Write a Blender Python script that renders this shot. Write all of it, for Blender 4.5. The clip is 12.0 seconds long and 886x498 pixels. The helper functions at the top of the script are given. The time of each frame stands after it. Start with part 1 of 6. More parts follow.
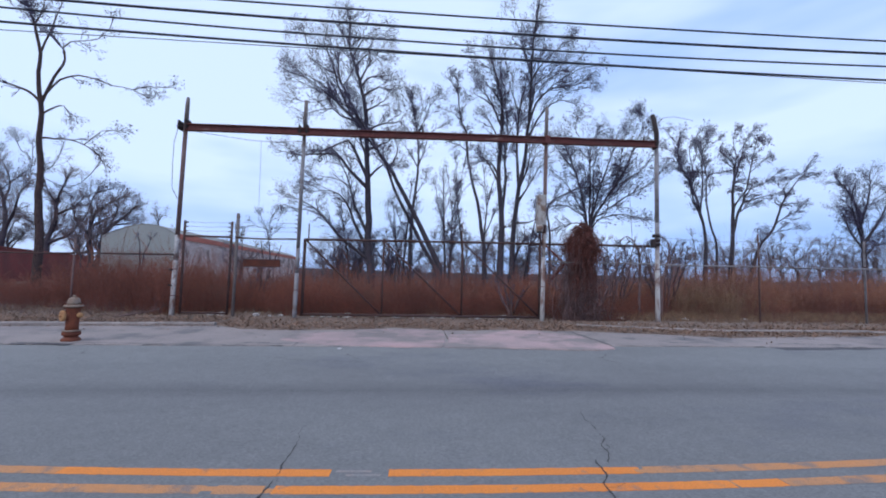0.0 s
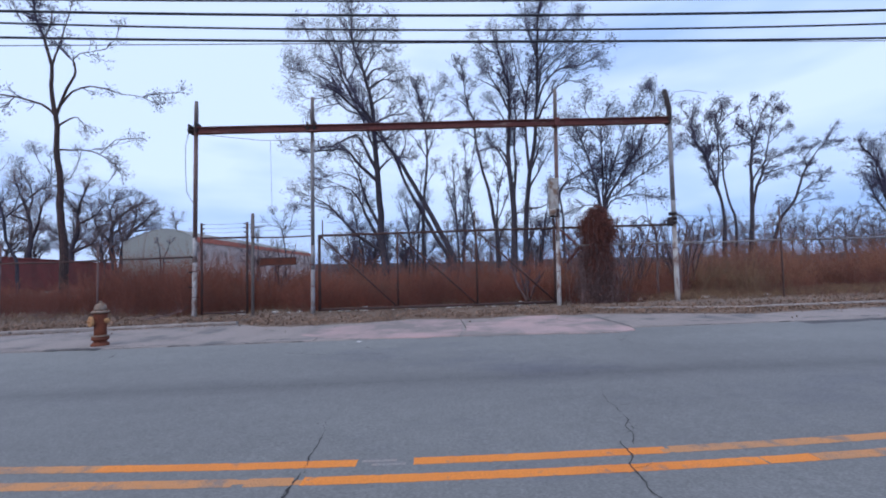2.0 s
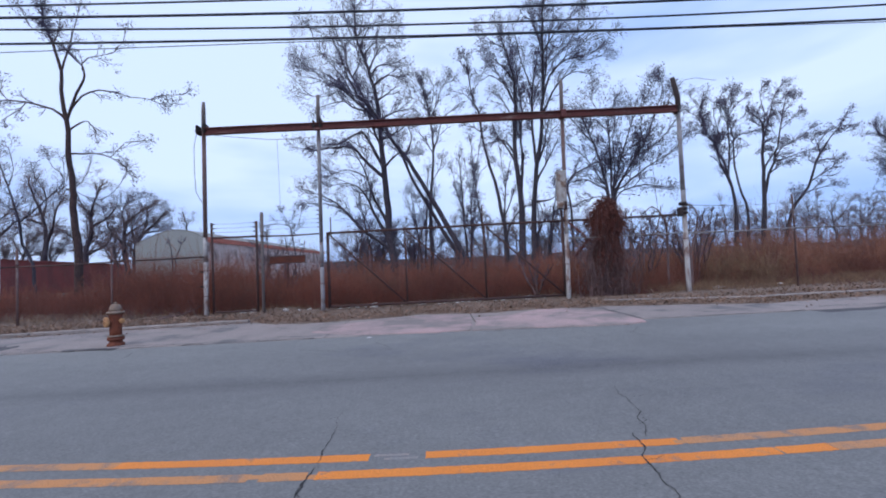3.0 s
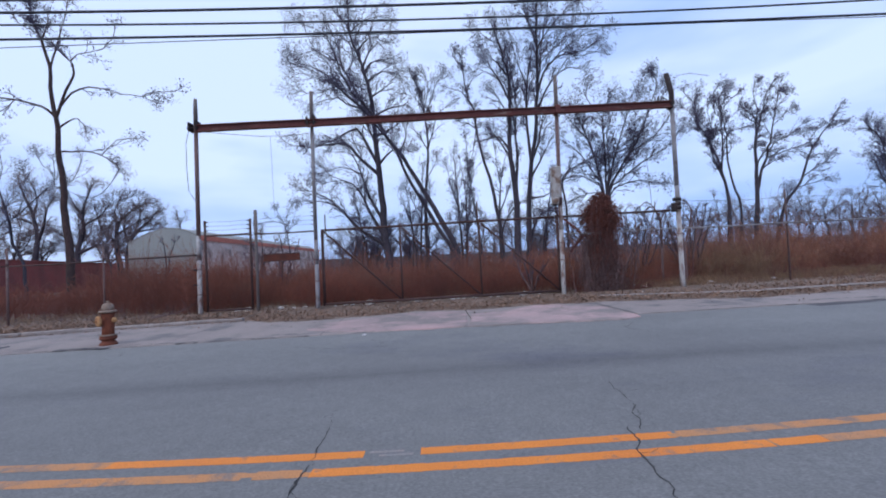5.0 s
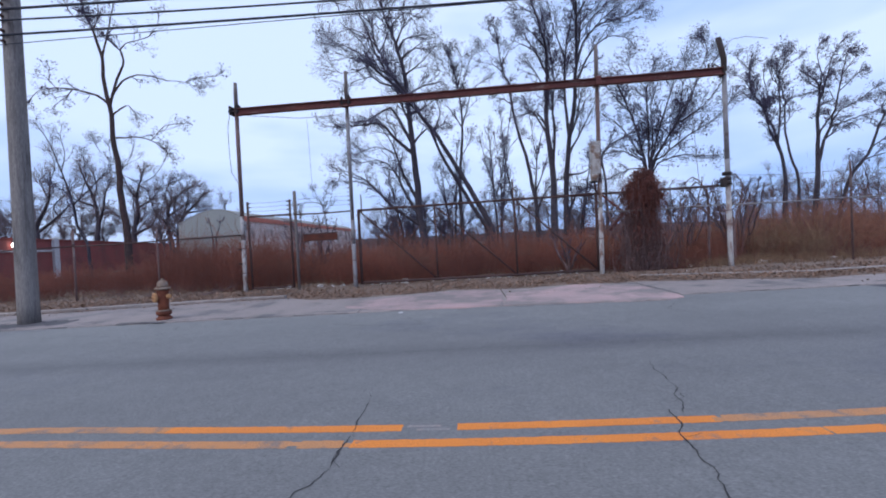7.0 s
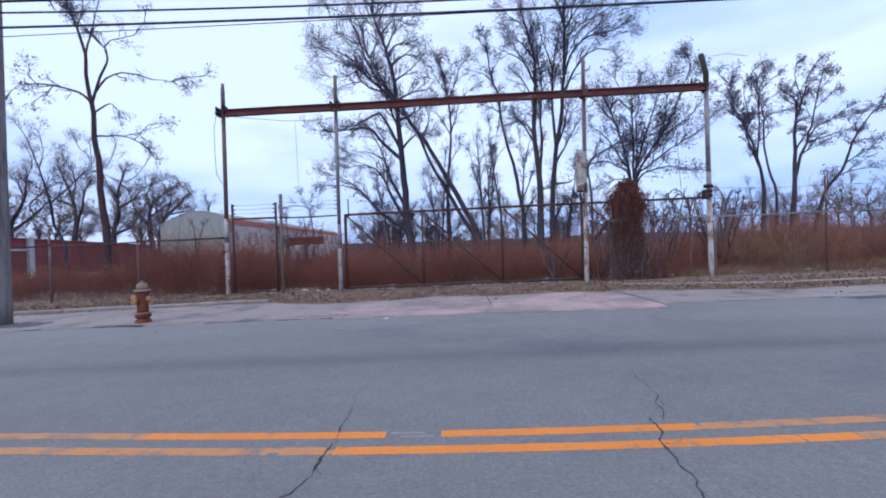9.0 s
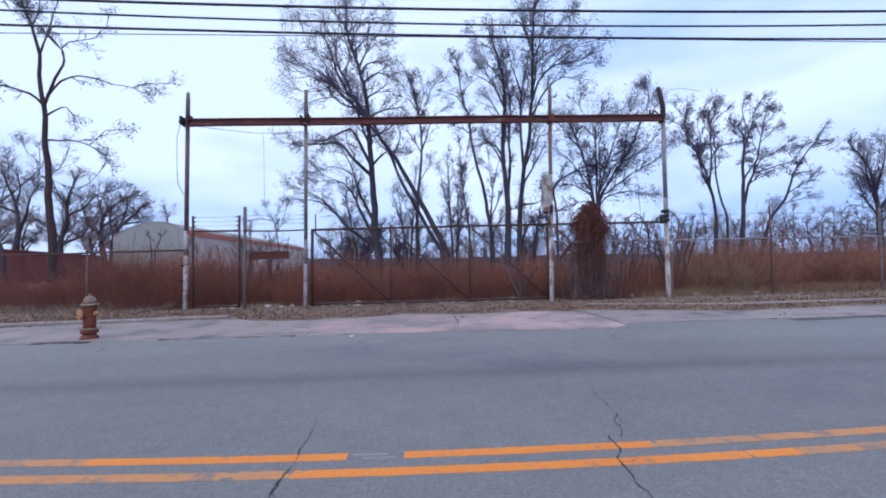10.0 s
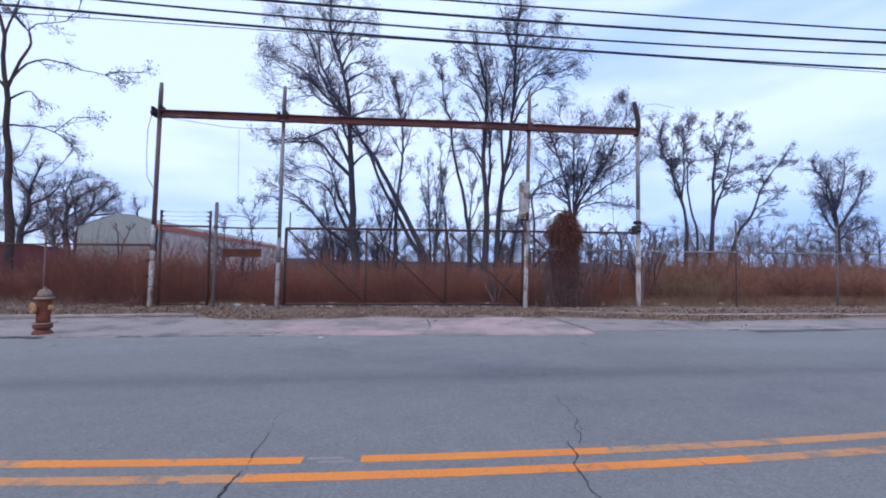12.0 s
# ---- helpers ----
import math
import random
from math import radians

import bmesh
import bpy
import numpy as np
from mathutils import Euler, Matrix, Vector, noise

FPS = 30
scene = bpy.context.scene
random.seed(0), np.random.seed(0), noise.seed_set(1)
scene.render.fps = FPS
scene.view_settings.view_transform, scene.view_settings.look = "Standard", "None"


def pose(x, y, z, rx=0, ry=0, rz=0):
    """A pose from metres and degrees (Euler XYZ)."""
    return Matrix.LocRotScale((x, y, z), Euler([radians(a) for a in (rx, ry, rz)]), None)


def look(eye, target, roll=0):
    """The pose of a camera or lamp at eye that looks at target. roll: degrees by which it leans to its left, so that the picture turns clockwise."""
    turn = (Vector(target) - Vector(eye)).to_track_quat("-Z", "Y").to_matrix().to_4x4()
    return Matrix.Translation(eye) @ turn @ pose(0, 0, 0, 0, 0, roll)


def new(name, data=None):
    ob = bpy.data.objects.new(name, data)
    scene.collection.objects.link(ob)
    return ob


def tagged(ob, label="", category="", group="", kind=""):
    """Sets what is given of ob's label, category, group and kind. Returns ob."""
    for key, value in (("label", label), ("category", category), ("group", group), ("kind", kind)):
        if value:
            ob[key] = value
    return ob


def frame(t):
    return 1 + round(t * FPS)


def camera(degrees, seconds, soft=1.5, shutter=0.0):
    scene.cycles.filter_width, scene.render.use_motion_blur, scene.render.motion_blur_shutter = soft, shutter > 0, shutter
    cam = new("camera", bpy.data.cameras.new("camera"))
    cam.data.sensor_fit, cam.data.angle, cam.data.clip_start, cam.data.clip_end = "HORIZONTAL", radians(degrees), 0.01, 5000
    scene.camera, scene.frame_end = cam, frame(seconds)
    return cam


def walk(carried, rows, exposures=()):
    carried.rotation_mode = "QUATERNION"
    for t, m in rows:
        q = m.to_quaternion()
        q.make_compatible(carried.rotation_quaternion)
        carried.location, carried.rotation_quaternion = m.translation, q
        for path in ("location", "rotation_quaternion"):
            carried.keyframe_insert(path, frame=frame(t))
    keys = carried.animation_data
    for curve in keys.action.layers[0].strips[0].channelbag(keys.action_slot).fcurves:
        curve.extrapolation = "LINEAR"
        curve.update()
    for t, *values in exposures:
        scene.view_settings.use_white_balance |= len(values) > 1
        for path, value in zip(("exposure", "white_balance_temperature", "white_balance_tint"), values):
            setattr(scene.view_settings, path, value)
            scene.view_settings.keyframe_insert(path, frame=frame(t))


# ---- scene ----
cam = camera(93.1, 12.0, soft=1.9)
PATH = [
    (0.0, pose(-0.007, -0.020, 1.262, 93.872, -1.613, -3.920)),
    (0.5, pose(-0.011, -0.026, 1.269, 94.927, -1.025, -3.014)),
    (1.0, pose(-0.007, -0.015, 1.262, 93.961, -0.147, -3.117)),
    (1.5, pose(-0.004, -0.015, 1.258, 93.149, 0.583, -3.140)),
    (2.0, pose(-0.007, -0.008, 1.254, 92.484, 1.212, -1.924)),
    (2.5, pose(-0.006, -0.006, 1.254, 92.150, 1.764, -1.230)),
    (3.0, pose(-0.005, -0.006, 1.250, 91.868, 2.288, -0.775)),
    (3.2, pose(-0.009, -0.011, 1.256, 91.703, 2.429, -0.673)),
    (4.8, pose(-0.003, 0.001, 1.246, 91.724, 2.768, -1.316)),
    (5.0, pose(0.005, 0.010, 1.240, 91.433, 2.655, -1.384)),
    (5.5, pose(-0.001, 0.020, 1.239, 90.645, 2.550, 0.499)),
    (6.0, pose(-0.005, 0.023, 1.238, 89.907, 2.723, 2.595)),
    (6.5, pose(-0.003, 0.025, 1.238, 89.089, 2.918, 3.135)),
    (6.7, pose(-0.003, 0.029, 1.237, 88.816, 2.890, 3.395)),
    (8.3, pose(-0.008, 0.008, 1.245, 89.235, 2.173, 2.153)),
    (8.5, pose(-0.003, 0.017, 1.241, 89.366, 2.066, 1.927)),
    (9.0, pose(-0.004, 0.016, 1.241, 89.577, 1.868, 1.529)),
    (9.5, pose(0.001, 0.013, 1.238, 90.328, 1.685, 0.727)),
    (10.0, pose(0.006, -0.010, 1.251, 91.837, 0.753, -2.766)),
    (10.5, pose(0.008, -0.008, 1.247, 91.971, 0.711, -3.439)),
    (11.0, pose(0.006, -0.003, 1.249, 92.413, 0.782, -4.006)),
    (11.5, pose(0.033, -0.011, 1.251, 92.681, -0.274, -4.981)),
    (12.0, pose(0.099, -0.001, 1.241, 92.403, -1.049, -5.668)),
]
walk(cam, PATH, [(0.0, -0.04, 6370, 8), (1.5, -0.05, 6370, 8), (3.0, -0.05, 6400, 10), (6.5, -0.09, 6400, 10), (8.5, 0.10, 6360, 12), (12.0, 0.12, 6360, 12)])

G = 0.0108                      # the street climbs gently towards +x


def gz(x):
    return G * max(-60.0, min(60.0, x))


# ---- sky and light ----
def make_world():
    w = bpy.data.worlds.new("overcast_sky")
    scene.world = w
    w.use_nodes = True
    nt = w.node_tree
    N, L = nt.nodes, nt.links
    bg = N["Background"]
    sky = N.new("ShaderNodeTexSky")
    sky.sky_type, sky.sun_disc = "NISHITA", False
    sky.sun_elevation, sky.sun_rotation = radians(45), radians(208)
    dim = N.new("ShaderNodeVectorMath")
    dim.operation = "SCALE"
    dim.inputs["Scale"].default_value = 0.1
    L.new(sky.outputs[0], dim.inputs[0])
    co = N.new("ShaderNodeTexCoord")
    mp = N.new("ShaderNodeMapping")
    mp.inputs["Scale"].default_value = (1.2, 1.2, 4.5)
    mp.inputs["Rotation"].default_value = (0.1, 0.12, 0.4)
    L.new(co.outputs["Generated"], mp.inputs[0])
    cl = N.new("ShaderNodeTexNoise")
    cl.inputs["Scale"].default_value, cl.inputs["Detail"].default_value, cl.inputs["Roughness"].default_value = 1.3, 4, 0.5
    L.new(mp.outputs[0], cl.inputs["Vector"])
    ramp = N.new("ShaderNodeValToRGB")
    ramp.color_ramp.elements[0].position, ramp.color_ramp.elements[1].position = 0.36, 0.62
    ramp.color_ramp.elements[0].color = (*SKY_LOW, 1)
    ramp.color_ramp.elements[1].color = (*SKY_HIGH, 1)
    # bluer towards the horizon, where the cloud thins
    sep = N.new("ShaderNodeSeparateXYZ")
    L.new(co.outputs["Generated"], sep.inputs[0])
    rise = N.new("ShaderNodeMapRange")
    rise.interpolation_type = "SMOOTHSTEP"
    rise.inputs[1].default_value, rise.inputs[2].default_value = 0.0, 0.34
    rise.inputs[3].default_value, rise.inputs[4].default_value = -0.15, 0.11
    L.new(sep.outputs["Z"], rise.inputs[0])
    lift = N.new("ShaderNodeMath")
    L.new(cl.outputs[0], lift.inputs[0])
    L.new(rise.outputs[0], lift.inputs[1])
    drift = N.new("ShaderNodeMath")
    drift.operation = "MULTIPLY_ADD"
    drift.inputs[1].default_value = -0.165
    L.new(sep.outputs["X"], drift.inputs[0])
    L.new(lift.outputs[0], drift.inputs[2])
    L.new(drift.outputs[0], ramp.inputs[0])
    mix = N.new("ShaderNodeMix")
    mix.data_type = "RGBA"
    mix.inputs[0].default_value = 0.9
    L.new(dim.outputs[0], mix.inputs[6])
    L.new(ramp.outputs[0], mix.inputs[7])
    L.new(mix.outputs[2], bg.inputs[0])
    bg.inputs[1].default_value = SKY_POWER


SKY_LOW, SKY_HIGH, SKY_POWER = (0.42, 0.64, 1.17), (0.81, 0.99, 1.36), 1.0
make_world()
sun = new("sun", bpy.data.lights.new("sun", "SUN"))
sun.data.energy, sun.data.angle, sun.data.color = 1.05, radians(40), (1.0, 0.89, 0.83)
sun.matrix_world = look((-14, -26, 30), (0, 0, 0))


# ---- materials ----
def mat(name, c1, c2, rough=0.85, s1=1.5, s2=60.0, fine=0.35, bump=0.25, depth=0.01, metal=0.0, stain=None, s3=0.6, cut=0.55, vary=0.0, island=False, spec=0.3, stretch=(1, 1, 1)):
    """Two colours in large soft patches, a fine grain over them, and stains of a third."""
    m = bpy.data.materials.new(name)
    m.use_nodes = True
    N, L = m.node_tree.nodes, m.node_tree.links
    bsdf = N["Principled BSDF"]
    co = N.new("ShaderNodeTexCoord")
    mp = N.new("ShaderNodeMapping")
    mp.inputs["Scale"].default_value = stretch
    L.new(co.outputs["Object"], mp.inputs[0])

    def noise_at(scale, detail=4.0, rough_n=0.6):
        n = N.new("ShaderNodeTexNoise")
        n.inputs["Scale"].default_value, n.inputs["Detail"].default_value, n.inputs["Roughness"].default_value = scale, detail, rough_n
        L.new(mp.outputs[0], n.inputs["Vector"])
        return n.outputs[0]

    def span(src, a, b, lo, hi):
        r = N.new("ShaderNodeMapRange")
        r.inputs[1].default_value, r.inputs[2].default_value, r.inputs[3].default_value, r.inputs[4].default_value = a, b, lo, hi
        L.new(src, r.inputs[0])
        return r.outputs[0]

    def blend(fac, a, b, kind="MIX"):
        x = N.new("ShaderNodeMix")
        x.data_type, x.blend_type = "RGBA", kind
        for s, v in ((x.inputs[0], fac), (x.inputs[6], a), (x.inputs[7], b)):
            if isinstance(v, tuple):
                s.default_value = (*v, 1)
            elif isinstance(v, float):
                s.default_value = v
            else:
                L.new(v, s)
        return x.outputs[2]

    col = blend(span(noise_at(s1), 0.35, 0.65, 0, 1), c1, c2)
    if stain:
        col = blend(span(noise_at(s3, 6.0, 0.65), cut, cut + 0.12, 0, 1), col, stain)
    grain = noise_at(s2, 3.0)
    col = blend(1.0, col, span(grain, 0.3, 0.7, 1 - fine, 1 + fine), "MULTIPLY")
    if vary:
        src = N.new("ShaderNodeNewGeometry").outputs["Random Per Island"] if island else N.new("ShaderNodeObjectInfo").outputs["Random"]
        col = blend(1.0, col, span(src, 0, 1, 1 - vary, 1 + vary), "MULTIPLY")
    L.new(col, bsdf.inputs["Base Color"])
    bsdf.inputs["Roughness"].default_value, bsdf.inputs["Metallic"].default_value = rough, metal
    bsdf.inputs["Specular IOR Level"].default_value = spec
    if bump:
        bp = N.new("ShaderNodeBump")
        bp.inputs["Strength"].default_value, bp.inputs["Distance"].default_value = bump, depth
        L.new(grain, bp.inputs["Height"])
        L.new(bp.outputs[0], bsdf.inputs["Normal"])
    return m


def asphalt_material():
    """Worn asphalt: aggregate, blotches, and dark bands that run along the lane."""
    m = mat("worn_asphalt", (0.165, 0.158, 0.152), (0.192, 0.185, 0.176), 0.82, 0.5, 110, 0.24, 0.4, 0.005, stain=(0.130, 0.125, 0.138), s3=0.28, cut=0.53, spec=0.35, stretch=(0.45, 1, 1))
    N, L = m.node_tree.nodes, m.node_tree.links
    bsdf = N["Principled BSDF"]
    old = bsdf.inputs["Base Color"].links[0].from_socket
    co = N.new("ShaderNodeTexCoord")
    sep = N.new("ShaderNodeSeparateXYZ")
    L.new(co.outputs["Object"], sep.inputs[0])
    wob = N.new("ShaderNodeTexNoise")
    wob.inputs["Scale"].default_value, wob.inputs["Detail"].default_value = 0.7, 5
    flat = N.new("ShaderNodeMapping")
    flat.inputs["Scale"].default_value = (0.35, 1, 1)
    L.new(co.outputs["Object"], flat.inputs[0])
    L.new(flat.outputs[0], wob.inputs["Vector"])
    add = N.new("ShaderNodeMath")
    add.operation = "MULTIPLY_ADD"
    L.new(wob.outputs[0], add.inputs[0])
    add.inputs[1].default_value = 0.32
    L.new(sep.outputs["Y"], add.inputs[2])
    ramp = N.new("ShaderNodeValToRGB")
    cr = ramp.color_ramp
    cr.elements[0].position, cr.elements[0].color = 0.0, (1, 1, 1, 1)
    cr.elements[1].position, cr.elements[1].color = 1.0, (1.13, 1.12, 1.1, 1)
    for p, v in ((0.445, 1.0), (0.472, 0.82), (0.482, 0.74), (0.492, 0.83), (0.525, 1.0), (0.58, 1.02), (0.66, 1.13)):
        e = cr.elements.new(p)
        e.color = (v, v * (0.96 + 0.04 * v), v * (1.07 - 0.05 * v), 1)
    scl = N.new("ShaderNodeMath")
    scl.operation = "DIVIDE"
    L.new(add.outputs[0], scl.inputs[0])
    scl.inputs[1].default_value = 10.2
    L.new(scl.outputs[0], ramp.inputs[0])
    x = N.new("ShaderNodeMix")
    x.data_type, x.blend_type = "RGBA", "MULTIPLY"
    x.inputs[0].default_value = 1.0
    L.new(old, x.inputs[6])
    L.new(ramp.outputs[0], x.inputs[7])
    last = x.outputs[2]
    for scale, detail, amount in ((5.0, 6, 0.07), (30.0, 4, 0.13)):
        n = N.new("ShaderNodeTexNoise")
        n.inputs["Scale"].default_value, n.inputs["Detail"].default_value, n.inputs["Roughness"].default_value = scale, detail, 0.7
        L.new(co.outputs["Object"], n.inputs["Vector"])
        r = N.new("ShaderNodeMapRange")
        r.inputs[1].default_value, r.inputs[2].default_value, r.inputs[3].default_value, r.inputs[4].default_value = 0.3, 0.7, 1 - amount, 1 + amount
        L.new(n.outputs[0], r.inputs[0])
        y = N.new("ShaderNodeMix")
        y.data_type, y.blend_type = "RGBA", "MULTIPLY"
        y.inputs[0].default_value = 1.0
        L.new(last, y.inputs[6])
        L.new(r.outputs[0], y.inputs[7])
        last = y.outputs[2]
    L.new(last, bsdf.inputs["Base Color"])
    return m


ASPHALT = asphalt_material()
PATCH = mat("dark_asphalt_patch", (0.082, 0.075, 0.08), (0.12, 0.11, 0.114), 0.95, 3, 90, 0.35, 0.4, 0.005)
CRACK = mat("crack_dirt", (0.032, 0.03, 0.032), (0.06, 0.055, 0.055), 0.95, 4, 80, 0.4, 0.2)
YELLOW = mat("worn_yellow_paint", (0.77, 0.245, 0.042), (0.69, 0.212, 0.042), 0.7, 1.2, 120, 0.18, 0.25, 0.004, stain=(0.24, 0.17, 0.14), s3=5.0, cut=0.60)
YELLOW_PALE = mat("faded_yellow_paint", (0.56, 0.235, 0.085), (0.46, 0.23, 0.115), 0.75, 1.6, 120, 0.25, 0.25, 0.004, stain=(0.26, 0.18, 0.14), s3=4.0, cut=0.52)
YELLOW_GHOST = mat("scraped_paint", (0.30, 0.24, 0.22), (0.24, 0.22, 0.215), 0.8, 5, 90, 0.25, 0.2, 0.004)
CONCRETE = mat("sidewalk_concrete", (0.315, 0.258, 0.238), (0.26, 0.218, 0.204), 0.88, 1.1, 70, 0.22, 0.4, 0.005, stain=(0.165, 0.15, 0.148), s3=1.1, cut=0.53, vary=0.07)
APRON = mat("pinkish_concrete", (0.47, 0.315, 0.30), (0.36, 0.268, 0.255), 0.88, 1.1, 70, 0.22, 0.5, 0.006, stain=(0.245, 0.205, 0.193), s3=0.75, cut=0.46, vary=0.05)
KERB = mat("kerb_stone", (0.35, 0.295, 0.27), (0.24, 0.205, 0.19), 0.9, 2.5, 60, 0.25, 0.5, 0.006, stain=(0.14, 0.11, 0.09), s3=1.8, cut=0.57, vary=0.12)
DIRT = mat("dirt_and_litter", (0.25, 0.178, 0.138), (0.178, 0.126, 0.099), 0.95, 1.3, 45, 0.4, 0.9, 0.03, stain=(0.25, 0.195, 0.15), s3=0.9, cut=0.55)
LEAF = mat("dry_leaf", (0.29, 0.178, 0.122), (0.18, 0.11, 0.08), 0.9, 3, 80, 0.2, 0, vary=0.5, island=True)
EDGE_DIRT = mat("gutter_dirt", (0.12, 0.11, 0.108), (0.175, 0.16, 0.158), 0.95, 6, 60, 0.4, 0.3)
GRASS = mat("dry_grass", (0.32, 0.20, 0.115), (0.22, 0.132, 0.082), 0.9, 1.5, 50, 0.2, 0, vary=0.4, island=True)
BRUSH_RED = mat("maroon_brush", (0.315, 0.11, 0.072), (0.205, 0.078, 0.054), 0.9, 0.35, 9, 0.3, 0, vary=0.24, island=True, stain=(0.19, 0.115, 0.085), s3=0.5, cut=0.55)
BRUSH_TAN = mat("russet_brush", (0.36, 0.158, 0.094), (0.225, 0.094, 0.062), 0.9, 0.35, 9, 0.3, 0, vary=0.24, island=True, stain=(0.16, 0.08, 0.066), s3=0.5, cut=0.56)
BRUSH_DULL = mat("dull_brown_brush", (0.24, 0.078, 0.054), (0.155, 0.055, 0.042), 0.9, 0.35, 9, 0.3, 0, vary=0.24, island=True)
VINE = mat("russet_vine", (0.20, 0.072, 0.056), (0.115, 0.05, 0.044), 0.9, 3, 20, 0.3, 0, vary=0.28, island=True)
VINE_DARK = mat("dark_vine_stems", (0.20, 0.125, 0.12), (0.13, 0.085, 0.085), 0.9, 3, 20, 0.3, 0, vary=0.45, island=True)
# BARK, TWIG and POD carry the sky's veiling glare as lighter, bluer colour.
BARK = mat("grey_bark", (0.068, 0.058, 0.074), (0.046, 0.041, 0.054), 0.95, 2, 22, 0.45, 0.8, 0.03, stretch=(1, 1, 0.25))
BARK_RED = mat("red_brown_bark", (0.08, 0.05, 0.047), (0.054, 0.036, 0.035), 0.95, 2, 22, 0.45, 0.8, 0.03, stretch=(1, 1, 0.25))
TWIG = mat("veiled_twig_bark", (0.108, 0.10, 0.165), (0.076, 0.071, 0.118), 0.9, 0.6, 12, 0.2, 0, vary=0.35, island=True)
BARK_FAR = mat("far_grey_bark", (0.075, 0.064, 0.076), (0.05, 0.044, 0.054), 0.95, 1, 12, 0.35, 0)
# Paler copy of TWIG for far trees, distance haze put into the colour.
TWIG_HAZED = mat("hazed_twig_bark", (0.205, 0.16, 0.175), (0.145, 0.115, 0.13), 0.9, 0.6, 12, 0.2, 0, vary=0.3, island=True)
POD = mat("dry_pods", (0.105, 0.092, 0.145), (0.066, 0.058, 0.096), 0.9, 2, 30, 0.2, 0, vary=0.4, island=True)
RUST = mat("rusted_steel", (0.165, 0.055, 0.05), (0.11, 0.044, 0.043), 0.85, 3, 40, 0.35, 0.5, 0.004, stain=(0.33, 0.25, 0.22), s3=4.0, cut=0.57, vary=0.08, stretch=(0.35, 1, 1.6))
RUST_DARK = mat("dark_rusted_steel", (0.098, 0.052, 0.047), (0.065, 0.04, 0.038), 0.85, 4, 40, 0.35, 0.4, 0.004, vary=0.12)
POSTRUST = mat("faded_rusty_post", (0.20, 0.125, 0.115), (0.135, 0.085, 0.08), 0.85, 3, 40, 0.3, 0.5, 0.004, stain=(0.28, 0.22, 0.21), s3=3, cut=0.55, stretch=(1, 1, 0.4))
IRON = mat("blackened_iron", (0.05, 0.036, 0.035), (0.032, 0.026, 0.026), 0.8, 4, 40, 0.3, 0.4, 0.004)
PEEL = mat("peeling_silver_paint", (0.47, 0.45, 0.44), (0.33, 0.30, 0.29), 0.75, 3.5, 50, 0.2, 0.5, 0.004, stain=(0.17, 0.09, 0.07), s3=5.0, cut=0.47, stretch=(1, 1, 0.35))
GALV = mat("weathered_galvanised_steel", (0.31, 0.295, 0.31), (0.215, 0.195, 0.20), 0.65, 3, 40, 0.25, 0.3, 0.003, metal=0.3, stain=(0.13, 0.065, 0.045), s3=2.5, cut=0.56, vary=0.1)
OLDWOOD = mat("silvered_wood", (0.215, 0.175, 0.165), (0.14, 0.115, 0.11), 0.9, 3, 30, 0.35, 0.7, 0.008, stretch=(6, 6, 0.5))
POLEWOOD = mat("grey_pole_wood", (0.27, 0.238, 0.22), (0.195, 0.172, 0.16), 0.9, 2, 25, 0.35, 0.7, 0.01, stain=(0.135, 0.115, 0.11), s3=2.2, cut=0.54, stretch=(5, 5, 0.4))
WIRE = mat("black_cable", (0.02, 0.022, 0.035), (0.03, 0.032, 0.048), 0.6, 2, 30, 0.1, 0)
STRAND = mat("thin_wire", (0.12, 0.105, 0.105), (0.08, 0.07, 0.07), 0.7, 3, 30, 0.15, 0)
MESHWIRE = mat("chain_link_wire", (0.15, 0.115, 0.105), (0.11, 0.08, 0.075), 0.7, 0.8, 10, 0.2, 0)
SIGN = mat("rusted_red_sign", (0.115, 0.032, 0.019), (0.07, 0.024, 0.017), 0.75, 5, 40, 0.25, 0.3, 0.003)
BOXPAINT = mat("stained_white_enamel", (0.46, 0.44, 0.42), (0.36, 0.33, 0.31), 0.6, 5, 50, 0.15, 0.3, 0.003, stain=(0.20, 0.125, 0.09), s3=5.5, cut=0.49)
HYD_RED = mat("rusty_hydrant_paint", (0.20, 0.055, 0.026), (0.13, 0.04, 0.023), 0.7, 7, 60, 0.3, 0.4, 0.004, stain=(0.12, 0.045, 0.03), s3=6, cut=0.56)
HYD_TAN = mat("faded_yellow_enamel", (0.50, 0.27, 0.12), (0.36, 0.17, 0.08), 0.7, 8, 60, 0.2, 0.4, 0.004, stain=(0.25, 0.12, 0.06), s3=9, cut=0.56)
HYD_CAP = mat("bleached_bonnet_paint", (0.27, 0.20, 0.155), (0.20, 0.135, 0.10), 0.75, 8, 60, 0.2, 0.4, 0.004, stain=(0.18, 0.09, 0.05), s3=9, cut=0.56)
ROCK = mat("pale_rubble", (0.62, 0.57, 0.54), (0.42, 0.38, 0.36), 0.9, 6, 50, 0.2, 0.5, 0.01, vary=0.2)
SHED_WALL = mat("grey_green_render", (0.345, 0.36, 0.35), (0.305, 0.32, 0.312), 0.85, 0.3, 8, 0.08, 0.2, 0.01, stain=(0.27, 0.28, 0.272), s3=0.25, cut=0.58)
SHED_SIDE = mat("stained_block_wall", (0.62, 0.49, 0.44), (0.49, 0.40, 0.36), 0.9, 0.5, 9, 0.2, 0.3, 0.02, stain=(0.20, 0.16, 0.145), s3=0.45, cut=0.51)
RED_ROOF = mat("red_roof_sheet", (0.54, 0.17, 0.115), (0.44, 0.145, 0.105), 0.8, 0.4, 8, 0.12, 0.2, 0.01)
